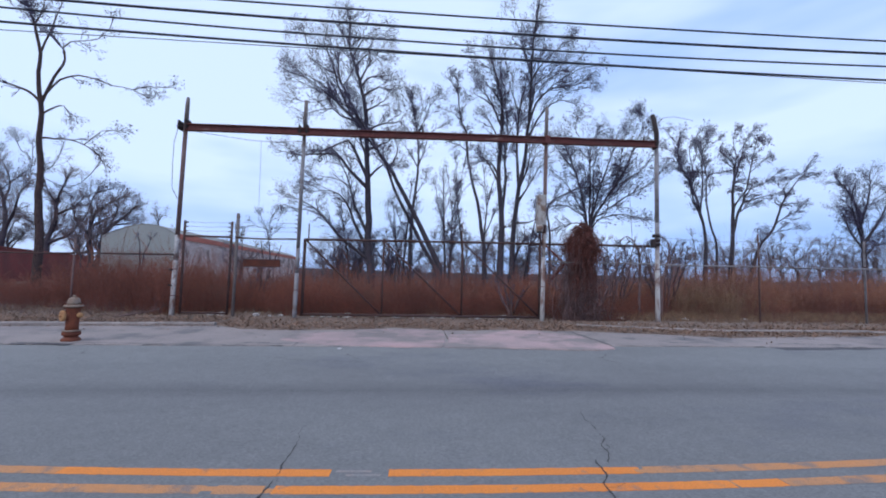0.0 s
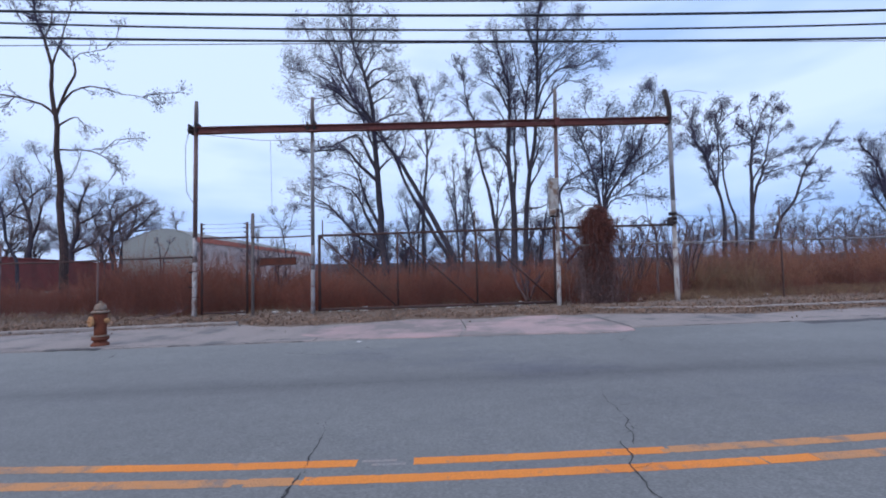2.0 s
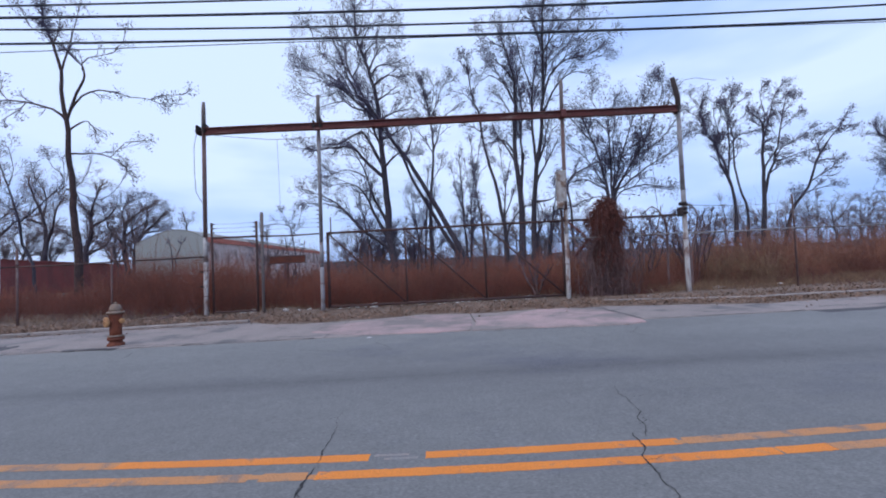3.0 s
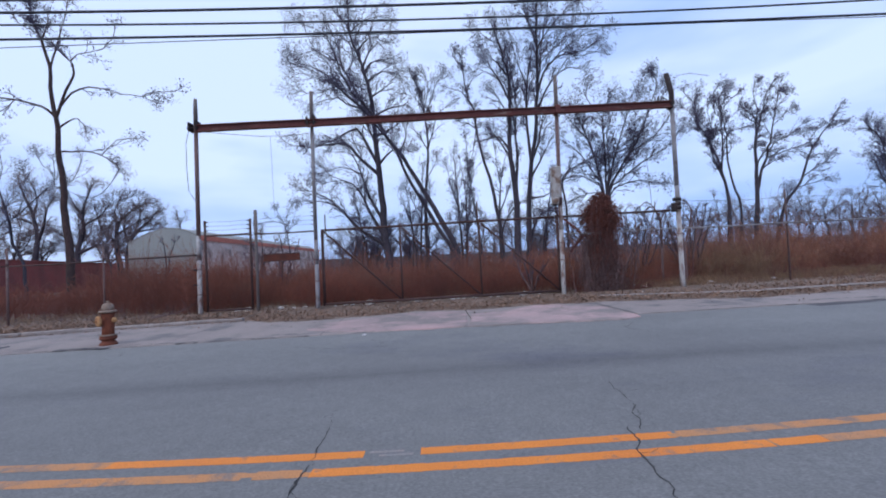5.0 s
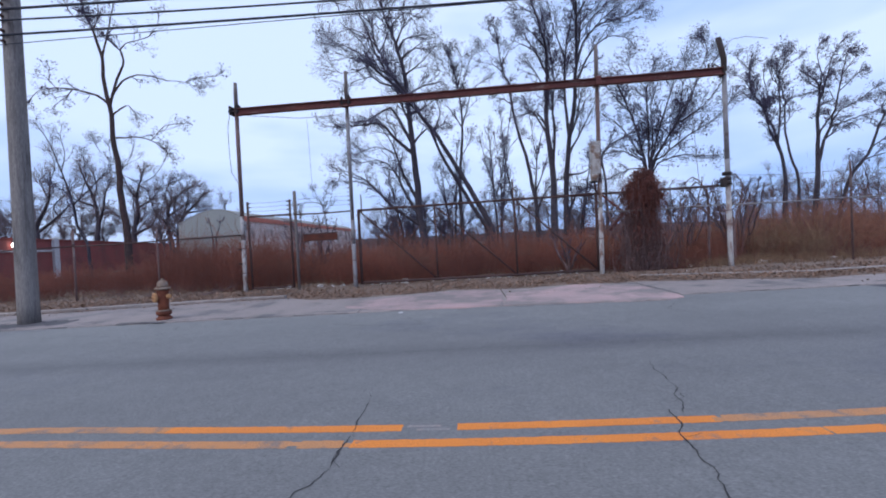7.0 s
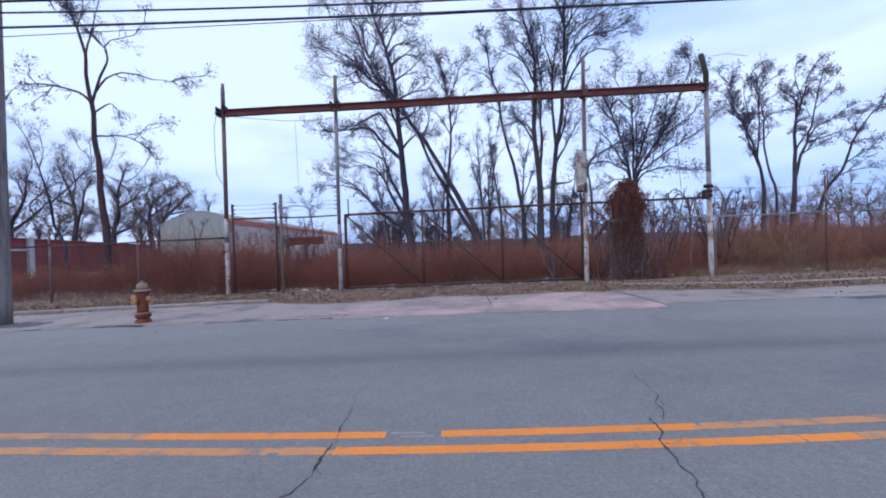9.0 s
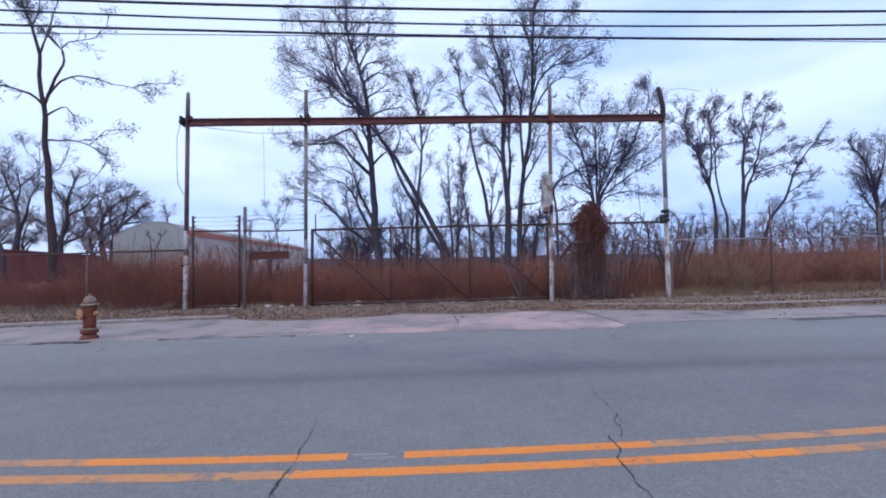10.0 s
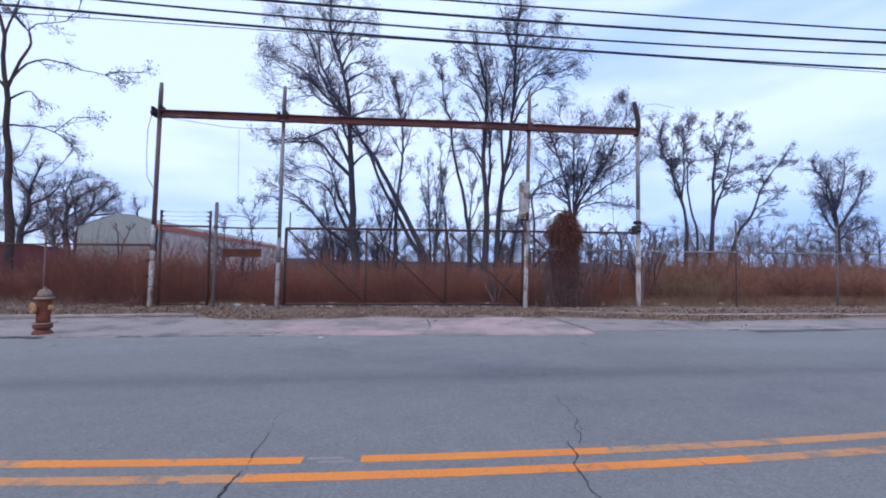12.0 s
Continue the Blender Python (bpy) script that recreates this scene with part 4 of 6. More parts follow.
def tree(name, label, y, limbs, r, seed, dense=1.0, reach=1.9, up=0.25, bark=BARK, twig=TWIG, pods=0.5, depth=1.0, fine=1.0, bare=0.25, root=3.0, pod=0.042, wind=0.0, slim=1.0, twigs=True, stout=1.0):
    """limbs: the trunk first, each a list of (x, height); those that start above root leave the wood that stands already."""
    rng = np.random.default_rng(seed)
    x0, h0 = limbs[0][0]
    t = thing(name, x0, y, gz(x0), label, "tree")
    trunk, crown, built, ends = [], [], [], []
    for n, limb in enumerate(limbs):
        low = n == 0 or limb[0][1] < root
        lean = rng.uniform(-1, 1) * depth * (0.25 if n == 0 else 1.0)
        total = max(1e-6, sum(math.dist(a, b) for a, b in zip(limb, limb[1:])))
        run, pts = 0.0, []
        for j, (x, h) in enumerate(limb):
            if j:
                run += math.dist(limb[j - 1], limb[j])
            pts.append((x, y + lean * (run / total) ** 1.3 * total * 0.35, h + gz(x)))
        if low:
            fx, fy, fz = pts[0]
            pts.insert(0, (fx + (fx - pts[1][0]) * 0.3, fy, gz(x0) - 0.15))
            R0 = r if n == 0 else r * 0.78
        else:
            wood, girth = np.concatenate([w for w, _ in built]), np.concatenate([q for _, q in built])
            near = int(np.argmin(((wood[:, [0, 2]] - np.array([pts[0][0], pts[0][2]])) ** 2).sum(1)))
            shift = wood[near, 1] - pts[0][1]
            pts = [(px, py + shift, pz) for px, py, pz in pts]
            pts[0] = tuple(wood[near])
            R0 = min(r * (0.5 if total > 4 else 0.36) * slim, girth[near] * 0.78)
        C = smooth_line(pts)
        C[1:-1] += rng.normal(size=C[1:-1].shape) * 0.014
        R = np.maximum(R0 * (1 - 0.88 * np.linspace(0, 1, len(C)) ** 0.9), 0.016)
        if low:
            R[0] *= 1.25
        built.append((C, R))
        trunk.append(tubes_round(C, R, 9))
        lo = bare if low else 0.15
        A0, B0 = sprout(rng, C[None], R[None], int(max(3, total * 2.7 * dense)), lo, reach, 0.62, up, 0.028 * stout, 6, 0.035, wind)
        E0, F0 = sprout(rng, C[None], R[None], 3, .9, reach * 0.9, 0.5, up, 0.022 * stout, 6, 0.035, wind)
        A0, B0 = np.concatenate([A0, E0]), np.concatenate([B0, F0])
        A1, B1 = sprout(rng, A0, B0, int(round(4 * fine)), 0.2, reach * 0.55, 0.72, up * .5, 0.0195 * stout, 4, 0.07, wind)
        P2, R2 = sprout(rng, A1, B1, int(round(4 * fine)), 0.2, reach * 0.32, 0.85, up * .2, 0.015 * stout, 3, 0.1, wind)
        crown += [tubes(A0, B0, 4), tubes(A1, B1, 3), tubes(P2, R2, 3)]
        Q3 = P2
        if twigs:
            Q3, R3 = sprout(rng, P2, R2, 2, 0.35, reach * 0.18, 0.95, 0, 0.013 * stout, 3, 0.13, wind)
            crown.append(tubes(Q3, R3, 3))
        if pods:
            tips = np.concatenate([P2[:, 2], Q3[::2, 2]])
            tips = tips[rng.random(len(tips)) < pods * 1.5]
            ends.append(tips + rng.normal(size=tips.shape) * 0.02)
    heap("trunk", trunk, bark, t, smooth=True)
    heap("crown", crown, twig, t)
    if ends:
        tagged(heap("pod_mass", [chips(rng, np.concatenate(ends), pod)], POD, t, "clinging dry pods and leaves"), kind="stuff")
    return t


def tubes_round(C, R, sides):
    """One smooth tube along a bent centre line."""
    T = np.gradient(C, axis=0)
    T /= np.linalg.norm(T, axis=1, keepdims=True) + 1e-9
    side = np.cross(T[0], [0.3, 1, 0.1])
    rings = []
    for p, d, r in zip(C, T, R):
        side = side - d * side.dot(d)
        side = side / (np.linalg.norm(side) + 1e-9)
        v = np.cross(d, side)
        a = np.arange(sides) * 2 * np.pi / sides
        rings.append(p + r * (np.cos(a)[:, None] * side + np.sin(a)[:, None] * v))
    V = np.concatenate(rings)
    k = len(C)
    base = (np.arange(k - 1) * sides)[:, None]
    s = np.arange(sides)[None]
    F = np.stack([base + s, base + (s + 1) % sides, base + sides + (s + 1) % sides, base + sides + s], -1).reshape(-1, 4)
    return V, F


tree("bare_tree", "tall bare tree with red-brown trunk and a few clinging pods", 20,
     [[(-16.9, 1.6), (-16.9, 2.9), (-17.1, 4.3), (-17.1, 5.7), (-17.3, 7.3), (-17.3, 8.4), (-17.5, 9.4), (-17.6, 10.4), (-17.6, 11.3), (-17.9, 12.3), (-18.1, 13.0), (-18.4, 13.7), (-18.6, 15.1)],
      [(-17.6, 11.4), (-17.4, 12.3), (-17.3, 13.1), (-17.2, 13.9), (-17.2, 14.9)],
      [(-17.1, 9.2), (-16.9, 10.2), (-16.6, 10.8), (-16.6, 11.3), (-16.7, 11.6), (-17.2, 12.1), (-17.5, 12.5), (-17.9, 12.9), (-18.2, 13.4)],
      [(-16.7, 11.6), (-16.4, 11.9), (-15.9, 12.0), (-15.2, 12.1), (-15.0, 12.4), (-14.7, 12.7), (-14.6, 13.4)],
      [(-17.1, 9.3), (-16.7, 10.1), (-16.0, 10.4), (-15.3, 10.3), (-14.6, 10.1), (-13.8, 10.0), (-13.2, 9.7)],
      [(-13.8, 10.0), (-13.2, 10.2), (-12.2, 10.2)],
      [(-17.4, 8.9), (-17.7, 9.3), (-18.3, 9.6), (-19.1, 9.8), (-19.9, 9.9), (-20.7, 9.8), (-21.2, 9.2)]] +
     [[(-19.9, 9.9), (-20.3, 10.4), (-20.4, 10.9)],
      [(-19.1, 9.8), (-19.5, 9.5), (-20.3, 9.1)],
      [(-17.1, 8.5), (-16.7, 8.8), (-16.4, 8.8), (-16.0, 8.3)],
      [(-18.0, 12.9), (-18.5, 13.2), (-19.1, 13.6), (-19.4, 14.4)],
      [(-17.9, 12.6), (-17.8, 13.4), (-17.9, 14.2)],
      [(-17.2, 7.1), (-16.7, 7.3), (-16.1, 7.3), (-15.5, 7.1), (-15.0, 6.8), (-14.7, 6.3)],
      [(-15.5, 7.1), (-14.8, 7.8), (-14.0, 7.9)]],
     0.195, 1, 0.75, 1.0, 0.1, BARK_RED, pods=0.6, depth=0.6, fine=0.8, bare=0.8, pod=0.045, slim=0.7)
tree("slender_tree", "thin bare tree with drooping twigs behind a trunk", 22.5,
     [[(-21.4, 2.3), (-21.9, 3.3), (-22.0, 4.5), (-22.5, 6.4), (-23.0, 8.0), (-23.7, 9.2)],
      [(-19.4, 5.2), (-19.9, 6.6), (-20.7, 7.5), (-21.4, 8.4)],
      [(-21.9, 4.2), (-22.5, 5.3), (-23.3, 5.8)],
      [(-19.5, 5.3), (-19.8, 6.3), (-19.9, 7.7)],
      [(-19.1, 5.2), (-18.7, 6.5), (-18.1, 7.6)],
      [(-19.0, 4.8), (-17.7, 5.5), (-16.5, 6.6), (-16.3, 7.0)],
      [(-18.9, 4.6), (-17.4, 5.0), (-16.3, 5.3), (-15.5, 5.5)],
      [(-22.4, 6.2), (-22.1, 7.3), (-22.2, 8.4)],
      [(-21.8, 5.0), (-21.2, 6.2), (-21.3, 7.3)]],
     0.10, 71, 0.8, 1.0, 0.2, pods=0.2, bare=0.4)
tree("bare_tree", "tall bare tree with many fine upright limbs and dry pods", 25,
     [[(-2.6, 1.6), (-2.8, 3.2), (-2.8, 4.6), (-2.9, 5.9), (-3.0, 7.6), (-3.1, 9.3), (-3.2, 11.0), (-3.5, 12.4), (-3.9, 13.7), (-4.3, 14.8), (-4.3, 16.7)],
      [(-3.5, 12.5), (-3.2, 13.1), (-2.6, 13.4), (-1.7, 13.3)],
      [(-3.0, 9.1), (-3.4, 10.0), (-4.0, 11.3), (-4.5, 12.3), (-4.9, 13.2), (-5.2, 14.6), (-6.0, 16.6)],
      [(-3.7, 10.4), (-4.5, 11.1), (-5.2, 11.8), (-6.1, 12.2), (-7.3, 12.7)],
      [(-4.4, 11.4), (-5.2, 12.5), (-6.0, 13.5), (-6.5, 14.2), (-6.8, 15.1)]] +
     [[(-3.9, 10.1), (-4.7, 10.8), (-5.2, 11.2), (-6.1, 11.1), (-6.8, 10.9)],
      [(-4.8, 13.0), (-5.5, 13.8), (-6.5, 14.5), (-7.7, 14.4)],
      [(-3.2, 11.0), (-2.8, 11.3), (-2.0, 11.9)],
      [(-3.6, 12.8), (-3.1, 13.9), (-2.7, 14.6)],
      [(-4.2, 14.4), (-3.4, 15.4), (-2.2, 15.3)],
      [(-4.8, 12.6), (-4.2, 13.6), (-4.6, 15.1), (-5.0, 16.4)]] +
     [[(-3.0, 7.9), (-3.4, 9.1), (-3.8, 10.3), (-4.2, 11.4)],
      [(-3.1, 7.2), (-3.7, 8.5), (-4.3, 9.5), (-5.3, 9.2), (-6.7, 8.9), (-7.8, 9.1)],
      [(-3.7, 6.2), (-4.2, 7.7), (-4.8, 8.4), (-5.9, 8.4), (-7.0, 8.3), (-8.1, 8.5)],
      [(-3.0, 3.5), (-3.6, 5.3), (-4.1, 7.0), (-4.6, 8.0)],
      [(-3.0, 2.7), (-3.5, 4.1), (-4.1, 5.5), (-4.9, 6.1), (-6.1, 5.9)],
      [(-3.3, 2.3), (-4.4, 3.5), (-5.3, 4.6), (-6.0, 5.2), (-7.2, 5.7)],
      [(-5.4, 4.7), (-6.2, 5.0), (-6.8, 4.9)],
      [(-2.9, 8.5), (-2.0, 9.1), (-1.3, 9.5)],
      [(-2.8, 7.0), (-2.1, 7.8), (-1.3, 7.8)],
      [(-3.9, 6.5), (-5.0, 7.0), (-6.2, 6.7)],
      [(-4.9, 6.0), (-5.7, 6.5), (-6.3, 7.2)]] + [
      [(-3.4, 12.0), (-2.5, 12.6), (-1.5, 12.4)],
      [(-3.9, 13.7), (-3.1, 14.7), (-2.3, 14.4)],
      [(-4.3, 14.8), (-3.4, 15.8), (-2.3, 16.2)],
      [(-3.1, 10.0), (-2.2, 10.4), (-1.3, 10.6)],
      [(-5.2, 11.8), (-6.6, 11.5), (-7.9, 11.9)],
      [(-6.1, 12.2), (-7.3, 13.4), (-8.1, 14.2)],
      [(-5.2, 14.6), (-6.4, 15.5), (-7.5, 15.8)]],
     0.27, 2, 1.0, 1.5, 0.14, bare=0.45, root=0, slim=0.85)
tree("leaning_tree", "two dark tree trunks leaning over beside the gate", 24,
     [[(1.4, 1.8), (0.7, 3.2), (-0.0, 4.6), (-0.9, 6.2), (-1.6, 7.4), (-2.2, 8.2), (-2.8, 9.3), (-3.4, 10.1), (-4.1, 10.9), (-4.6, 11.9), (-4.9, 12.9), (-5.5, 14.3)],
      [(1.2, 1.7), (0.4, 3.0), (-0.3, 4.3), (-1.0, 5.5), (-1.5, 6.6), (-1.8, 7.4), (-2.4, 8.1), (-3.1, 9.0), (-3.8, 9.7), (-4.7, 10.3)],
      [(-1.5, 7.2), (-1.2, 8.4), (-1.4, 9.2)],
      [(-3.8, 10.6), (-4.7, 11.2), (-5.7, 12.1), (-6.6, 12.6)],
      [(-3.1, 9.0), (-4.1, 9.9), (-5.3, 10.8), (-6.3, 11.1)]],
     0.2, 3, 0.6, 1.3, 0.2, bare=0.55, slim=0.9)
tree("slender_tree", "slender bare tree with a rounded twiggy top", 27,
     [[(-0.3, 1.6), (-0.3, 4.3), (-0.2, 6.1), (-0.0, 8.0), (-0.0, 9.8), (-0.2, 11.2), (-0.4, 12.6), (-0.7, 13.3), (-1.0, 14.0)],
      [(-0.1, 11.0), (0.1, 12.3), (0.2, 13.3), (-0.1, 14.0)],
      [(-0.1, 8.6), (0.4, 9.7), (0.8, 10.9), (1.8, 11.6)],
      [(0.0, 10.6), (0.4, 11.9), (0.8, 12.8), (1.5, 13.1)],
      [(-0.2, 11.3), (-0.7, 12.1), (-1.4, 12.4)],
      [(-0.0, 6.5), (0.3, 7.3), (0.6, 8.1)],
      [(-0.2, 8.6), (-0.7, 9.6), (-1.2, 10.2)],
      [(0.2, 13.1), (0.8, 13.5), (1.1, 13.7)]],
     0.15, 4, 1.0, 1.1, 0.2, pods=0.4, bare=0.6, slim=.8)
tree("slender_tree", "slender tall tree with arching stems and narrow crown", 26,
     [[(4.3, 1.4), (4.3, 3.0), (4.1, 4.4), (3.8, 6.1), (3.4, 7.6), (3.1, 9.3), (3.0, 10.5), (2.7, 11.2), (2.5, 12.3), (2.4, 13.3), (2.3, 14.1)],
      [(2.8, 11.1), (2.1, 11.8), (1.5, 12.0)],
      [(2.6, 11.8), (3.0, 12.4), (3.5, 13.3)],
      [(2.5, 13.1), (2.0, 13.6), (1.9, 14.1)],
      [(4.4, 3.7), (4.4, 5.7), (4.8, 7.5), (5.2, 8.7)],
      [(4.4, 4.0), (4.9, 5.4), (5.3, 6.7), (5.5, 7.4)],
      [(4.4, 5.7), (4.1, 7.4), (3.9, 8.5)],
      [(4.4, 2.7), (4.8, 3.6), (5.3, 4.3), (6.0, 4.6)],
      [(3.1, 9.3), (2.6, 9.7), (2.2, 9.8)],
      [(3.0, 9.1), (2.9, 8.2), (2.6, 7.2)]],
     0.16, 6, 0.75, 0.9, 0.2, pods=0.4, bare=0.6, slim=.8)
tree("slender_tree", "thin bare sapling with sparse upright twigs", 26,
     [[(3.1, 1.4), (2.8, 4.2), (2.5, 6.3), (2.4, 8.4), (2.3, 9.3)],
      [(2.5, 5.8), (2.9, 6.7), (3.5, 7.3)],
      [(2.1, 1.5), (2.2, 4.1), (2.1, 5.8), (1.8, 7.4)],
      [(2.1, 4.8), (2.4, 5.8), (2.5, 6.5)]],
     0.09, 7, 0.9, 0.9, 0.3, pods=0.25)
tree("bare_tree", "tall bare tree of several stems with dense twigs", 25,
     [[(5.1, 1.3), (5.2, 4.5), (5.0, 6.5), (4.9, 7.9), (5.0, 9.5), (5.0, 11.8), (4.8, 12.9), (4.5, 13.9), (4.1, 15.2)],
      [(5.8, 1.3), (5.8, 4.5), (5.9, 6.5), (6.1, 8.1), (6.1, 9.5), (6.1, 10.8), (6.0, 12.1), (5.9, 13.8), (6.0, 16.1)],
      [(5.2, 4.5), (5.4, 7.2), (5.4, 8.8), (5.6, 10.5), (5.5, 11.8), (5.4, 13.5), (5.1, 15.1)],
      [(5.8, 6.5), (5.7, 9.2), (5.8, 11.2), (6.1, 12.7), (6.4, 14.1), (6.8, 15.7)]] +
     [[(6.1, 10.3), (6.4, 11.7), (6.6, 12.9), (7.0, 14.1), (7.5, 15.2)],
      [(6.2, 10.0), (6.5, 11.1), (7.2, 11.9), (8.0, 12.2), (8.9, 12.4), (9.7, 12.9)],
      [(6.4, 12.2), (7.2, 12.9), (8.1, 13.3), (8.7, 13.6), (9.3, 14.2)],
      [(6.2, 9.1), (6.8, 10.4), (7.5, 11.3), (8.3, 11.6), (9.1, 11.4)],
      [(6.5, 11.1), (7.5, 12.2), (8.9, 13.2), (10.2, 13.6)]] +
     [[(4.9, 10.5), (4.5, 11.8), (4.1, 12.6), (3.8, 13.3), (3.6, 14.2)],
      [(4.9, 11.9), (4.4, 12.6), (3.6, 13.3)],
      [(5.0, 9.0), (4.7, 10.2), (4.1, 11.3)],
      [(5.9, 6.3), (6.4, 7.6), (6.8, 8.9), (7.2, 9.5)],
      [(5.9, 4.4), (6.7, 4.6), (7.3, 5.0)],
      [(6.0, 5.8), (6.7, 7.0), (7.2, 8.0)],
      [(5.5, 8.7), (5.2, 10.5), (5.1, 12.2)],
      [(5.8, 10.8), (5.2, 12.3), (4.8, 14.2)],
      [(6.0, 12.1), (5.4, 13.8), (4.7, 15.4)],
      [(5.9, 2.1), (6.6, 3.5), (7.3, 3.9)],
      [(5.1, 6.8), (4.4, 8.1), (3.9, 8.8)],
      [(6.4, 11.8), (7.0, 12.4), (7.7, 13.0)],
      [(4.9, 7.5), (4.3, 8.4), (3.4, 8.2)]] + [
      [(7.0, 14.1), (8.0, 14.7), (8.7, 15.2)],
      [(7.2, 12.9), (8.2, 14.0), (9.0, 15.0)],
      [(6.0, 12.1), (6.9, 13.4), (7.9, 14.2)],
      [(4.5, 13.9), (3.6, 14.6), (3.3, 15.3)],
      [(4.5, 11.8), (3.7, 12.3), (3.2, 12.0)],
      [(8.0, 12.2), (8.8, 12.0), (9.5, 12.2)]],
     0.25, 8, 0.92, 1.4, 0.14, bare=0.55, root=2.4, slim=0.85)
tree("spreading_tree", "low spreading bare tree with fanned branches", 23,
     [[(9.6, 1.1), (9.7, 3.4), (9.7, 4.4), (9.5, 5.9), (9.1, 7.5), (8.6, 8.9), (8.3, 9.7)],
      [(9.8, 4.0), (10.0, 5.2), (10.2, 6.4), (10.6, 7.9), (10.8, 9.2)],
      [(9.9, 4.1), (10.4, 5.4), (11.1, 6.5), (11.8, 7.8), (12.2, 9.1), (12.5, 10.0), (12.3, 10.5)],
      [(9.9, 4.2), (10.5, 5.0), (11.6, 5.9), (12.8, 6.6), (13.6, 7.6)],
      [(9.7, 4.2), (9.1, 5.1), (8.0, 5.5), (6.9, 5.0)],
      [(7.5, 3.7), (7.4, 5.4), (8.9, 6.3), (10.0, 6.5), (11.4, 7.4)],
      [(9.9, 4.0), (10.7, 4.8), (11.7, 5.0), (12.9, 4.7)],
      [(9.7, 4.3), (9.3, 5.4), (8.6, 6.8), (7.7, 7.7)],
      [(9.8, 4.3), (9.7, 6.0), (9.4, 8.2), (9.7, 9.6)]] +
     [[(12.1, 8.8), (12.8, 9.3), (13.3, 9.9)],
      [(10.7, 8.2), (11.2, 9.1), (11.5, 9.8)],
      [(9.0, 7.7), (8.1, 8.4), (7.6, 9.0)],
      [(9.4, 8.0), (8.8, 9.6), (9.0, 10.4)],
      [(11.0, 6.4), (12.4, 7.4), (13.1, 8.4)],
      [(9.8, 3.9), (8.7, 4.4), (7.6, 4.0)],
      [(9.8, 4.1), (10.0, 5.8), (9.9, 7.5), (10.2, 8.7)],
      [(9.9, 4.1), (10.7, 5.8), (11.4, 7.0), (11.7, 8.8)],
      [(10.4, 5.3), (11.5, 6.4), (12.2, 7.1)]],
     0.13, 9, 1.45, 1.25, 0.08, bare=0.55, slim=0.9, root=5.0)
tree("bare_tree", "bare tree of curved stems with upswept twigs", 25,
     [[(18.1, 1.6), (18.2, 3.6), (18.2, 4.4), (18.0, 5.6), (17.8, 6.6), (17.5, 7.2), (17.2, 8.1), (16.9, 8.7), (16.8, 9.6), (16.9, 10.4), (17.1, 11.1)],
      [(18.0, 1.7), (18.0, 3.6), (17.7, 4.8), (17.3, 5.6), (16.9, 6.3), (16.7, 7.0), (16.4, 7.5), (15.3, 8.2)],
      [(17.8, 4.7), (17.4, 5.8), (17.0, 6.9), (17.1, 7.8)],
      [(16.7, 6.9), (16.6, 7.8), (16.3, 8.4), (15.8, 9.0)],
      [(18.0, 5.5), (18.1, 6.9), (18.1, 8.2), (18.0, 9.2), (18.3, 10.1), (18.3, 10.8)],
      [(16.9, 8.9), (16.3, 9.4), (15.6, 9.7)],
      [(17.5, 7.2), (17.7, 8.2), (17.4, 9.4), (17.5, 10.2)],
      [(17.0, 9.9), (16.5, 10.6), (16.3, 10.8)],
      [(18.0, 8.8), (17.8, 9.8), (18.1, 10.9)]],
     0.13, 10, 1.1, 0.95, 0.1, pods=0.4, bare=0.62, wind=0.25)
tree("slender_tree", "bare tree with one wavy upright stem", 25,
     [[(18.8, 1.6), (18.9, 3.5), (18.7, 4.4), (18.5, 5.2), (18.4, 6.2), (18.4, 7.2), (18.5, 8.0), (18.4, 8.8), (18.2, 9.7), (18.4, 10.5), (18.9, 10.9)],
      [(18.4, 6.5), (18.8, 7.0), (18.9, 7.4)],
      [(18.5, 8.0), (19.0, 8.2), (19.6, 8.3)],
      [(18.3, 9.3), (18.7, 10.0), (19.4, 10.5)],
      [(18.4, 8.7), (17.9, 9.3), (17.6, 9.9)]],
     0.10, 72, 0.8, 0.85, 0.2, pods=0.4, bare=0.62, wind=0.25)
tree("bare_tree", "bare forked tree with upswept windblown twigs", 25,
     [[(19.7, 1.5), (19.8, 3.5), (19.8, 4.8), (19.8, 5.8), (19.7, 6.8), (19.8, 7.6), (19.8, 8.4), (19.5, 8.9), (18.7, 9.4)],
      [(19.8, 7.6), (20.1, 8.7), (20.2, 9.6), (20.3, 10.1), (20.8, 10.9)],
      [(19.9, 4.4), (20.2, 5.6), (20.6, 6.3), (20.7, 6.9), (21.0, 7.6), (21.1, 8.2), (21.4, 9.3), (21.7, 10.3), (22.1, 10.4)],
      [(20.7, 6.7), (21.2, 7.2), (21.9, 7.5), (22.5, 7.8), (23.8, 8.6)],
      [(19.8, 5.8), (20.1, 6.4), (20.6, 6.9), (20.9, 7.4)],
      [(20.6, 6.2), (21.2, 6.5), (22.0, 6.7), (22.7, 6.9)]] +
     [[(20.3, 5.7), (20.9, 6.0), (21.8, 6.4)],
      [(19.8, 8.1), (20.0, 9.2), (19.9, 10.2), (20.1, 11.0)],
      [(21.1, 8.2), (21.8, 8.8), (22.4, 9.3)],
      [(20.9, 7.5), (20.6, 8.4), (20.9, 9.3), (21.3, 10.1)],
      [(20.1, 9.2), (20.6, 9.7), (21.1, 10.2)],
      [(19.8, 8.4), (19.2, 8.6), (18.6, 8.9)],
      [(22.0, 7.6), (23.0, 7.8), (23.8, 8.0)]],
     0.18, 11, 1.2, 0.85, 0.0, pods=0.4, bare=0.6, wind=0.35)
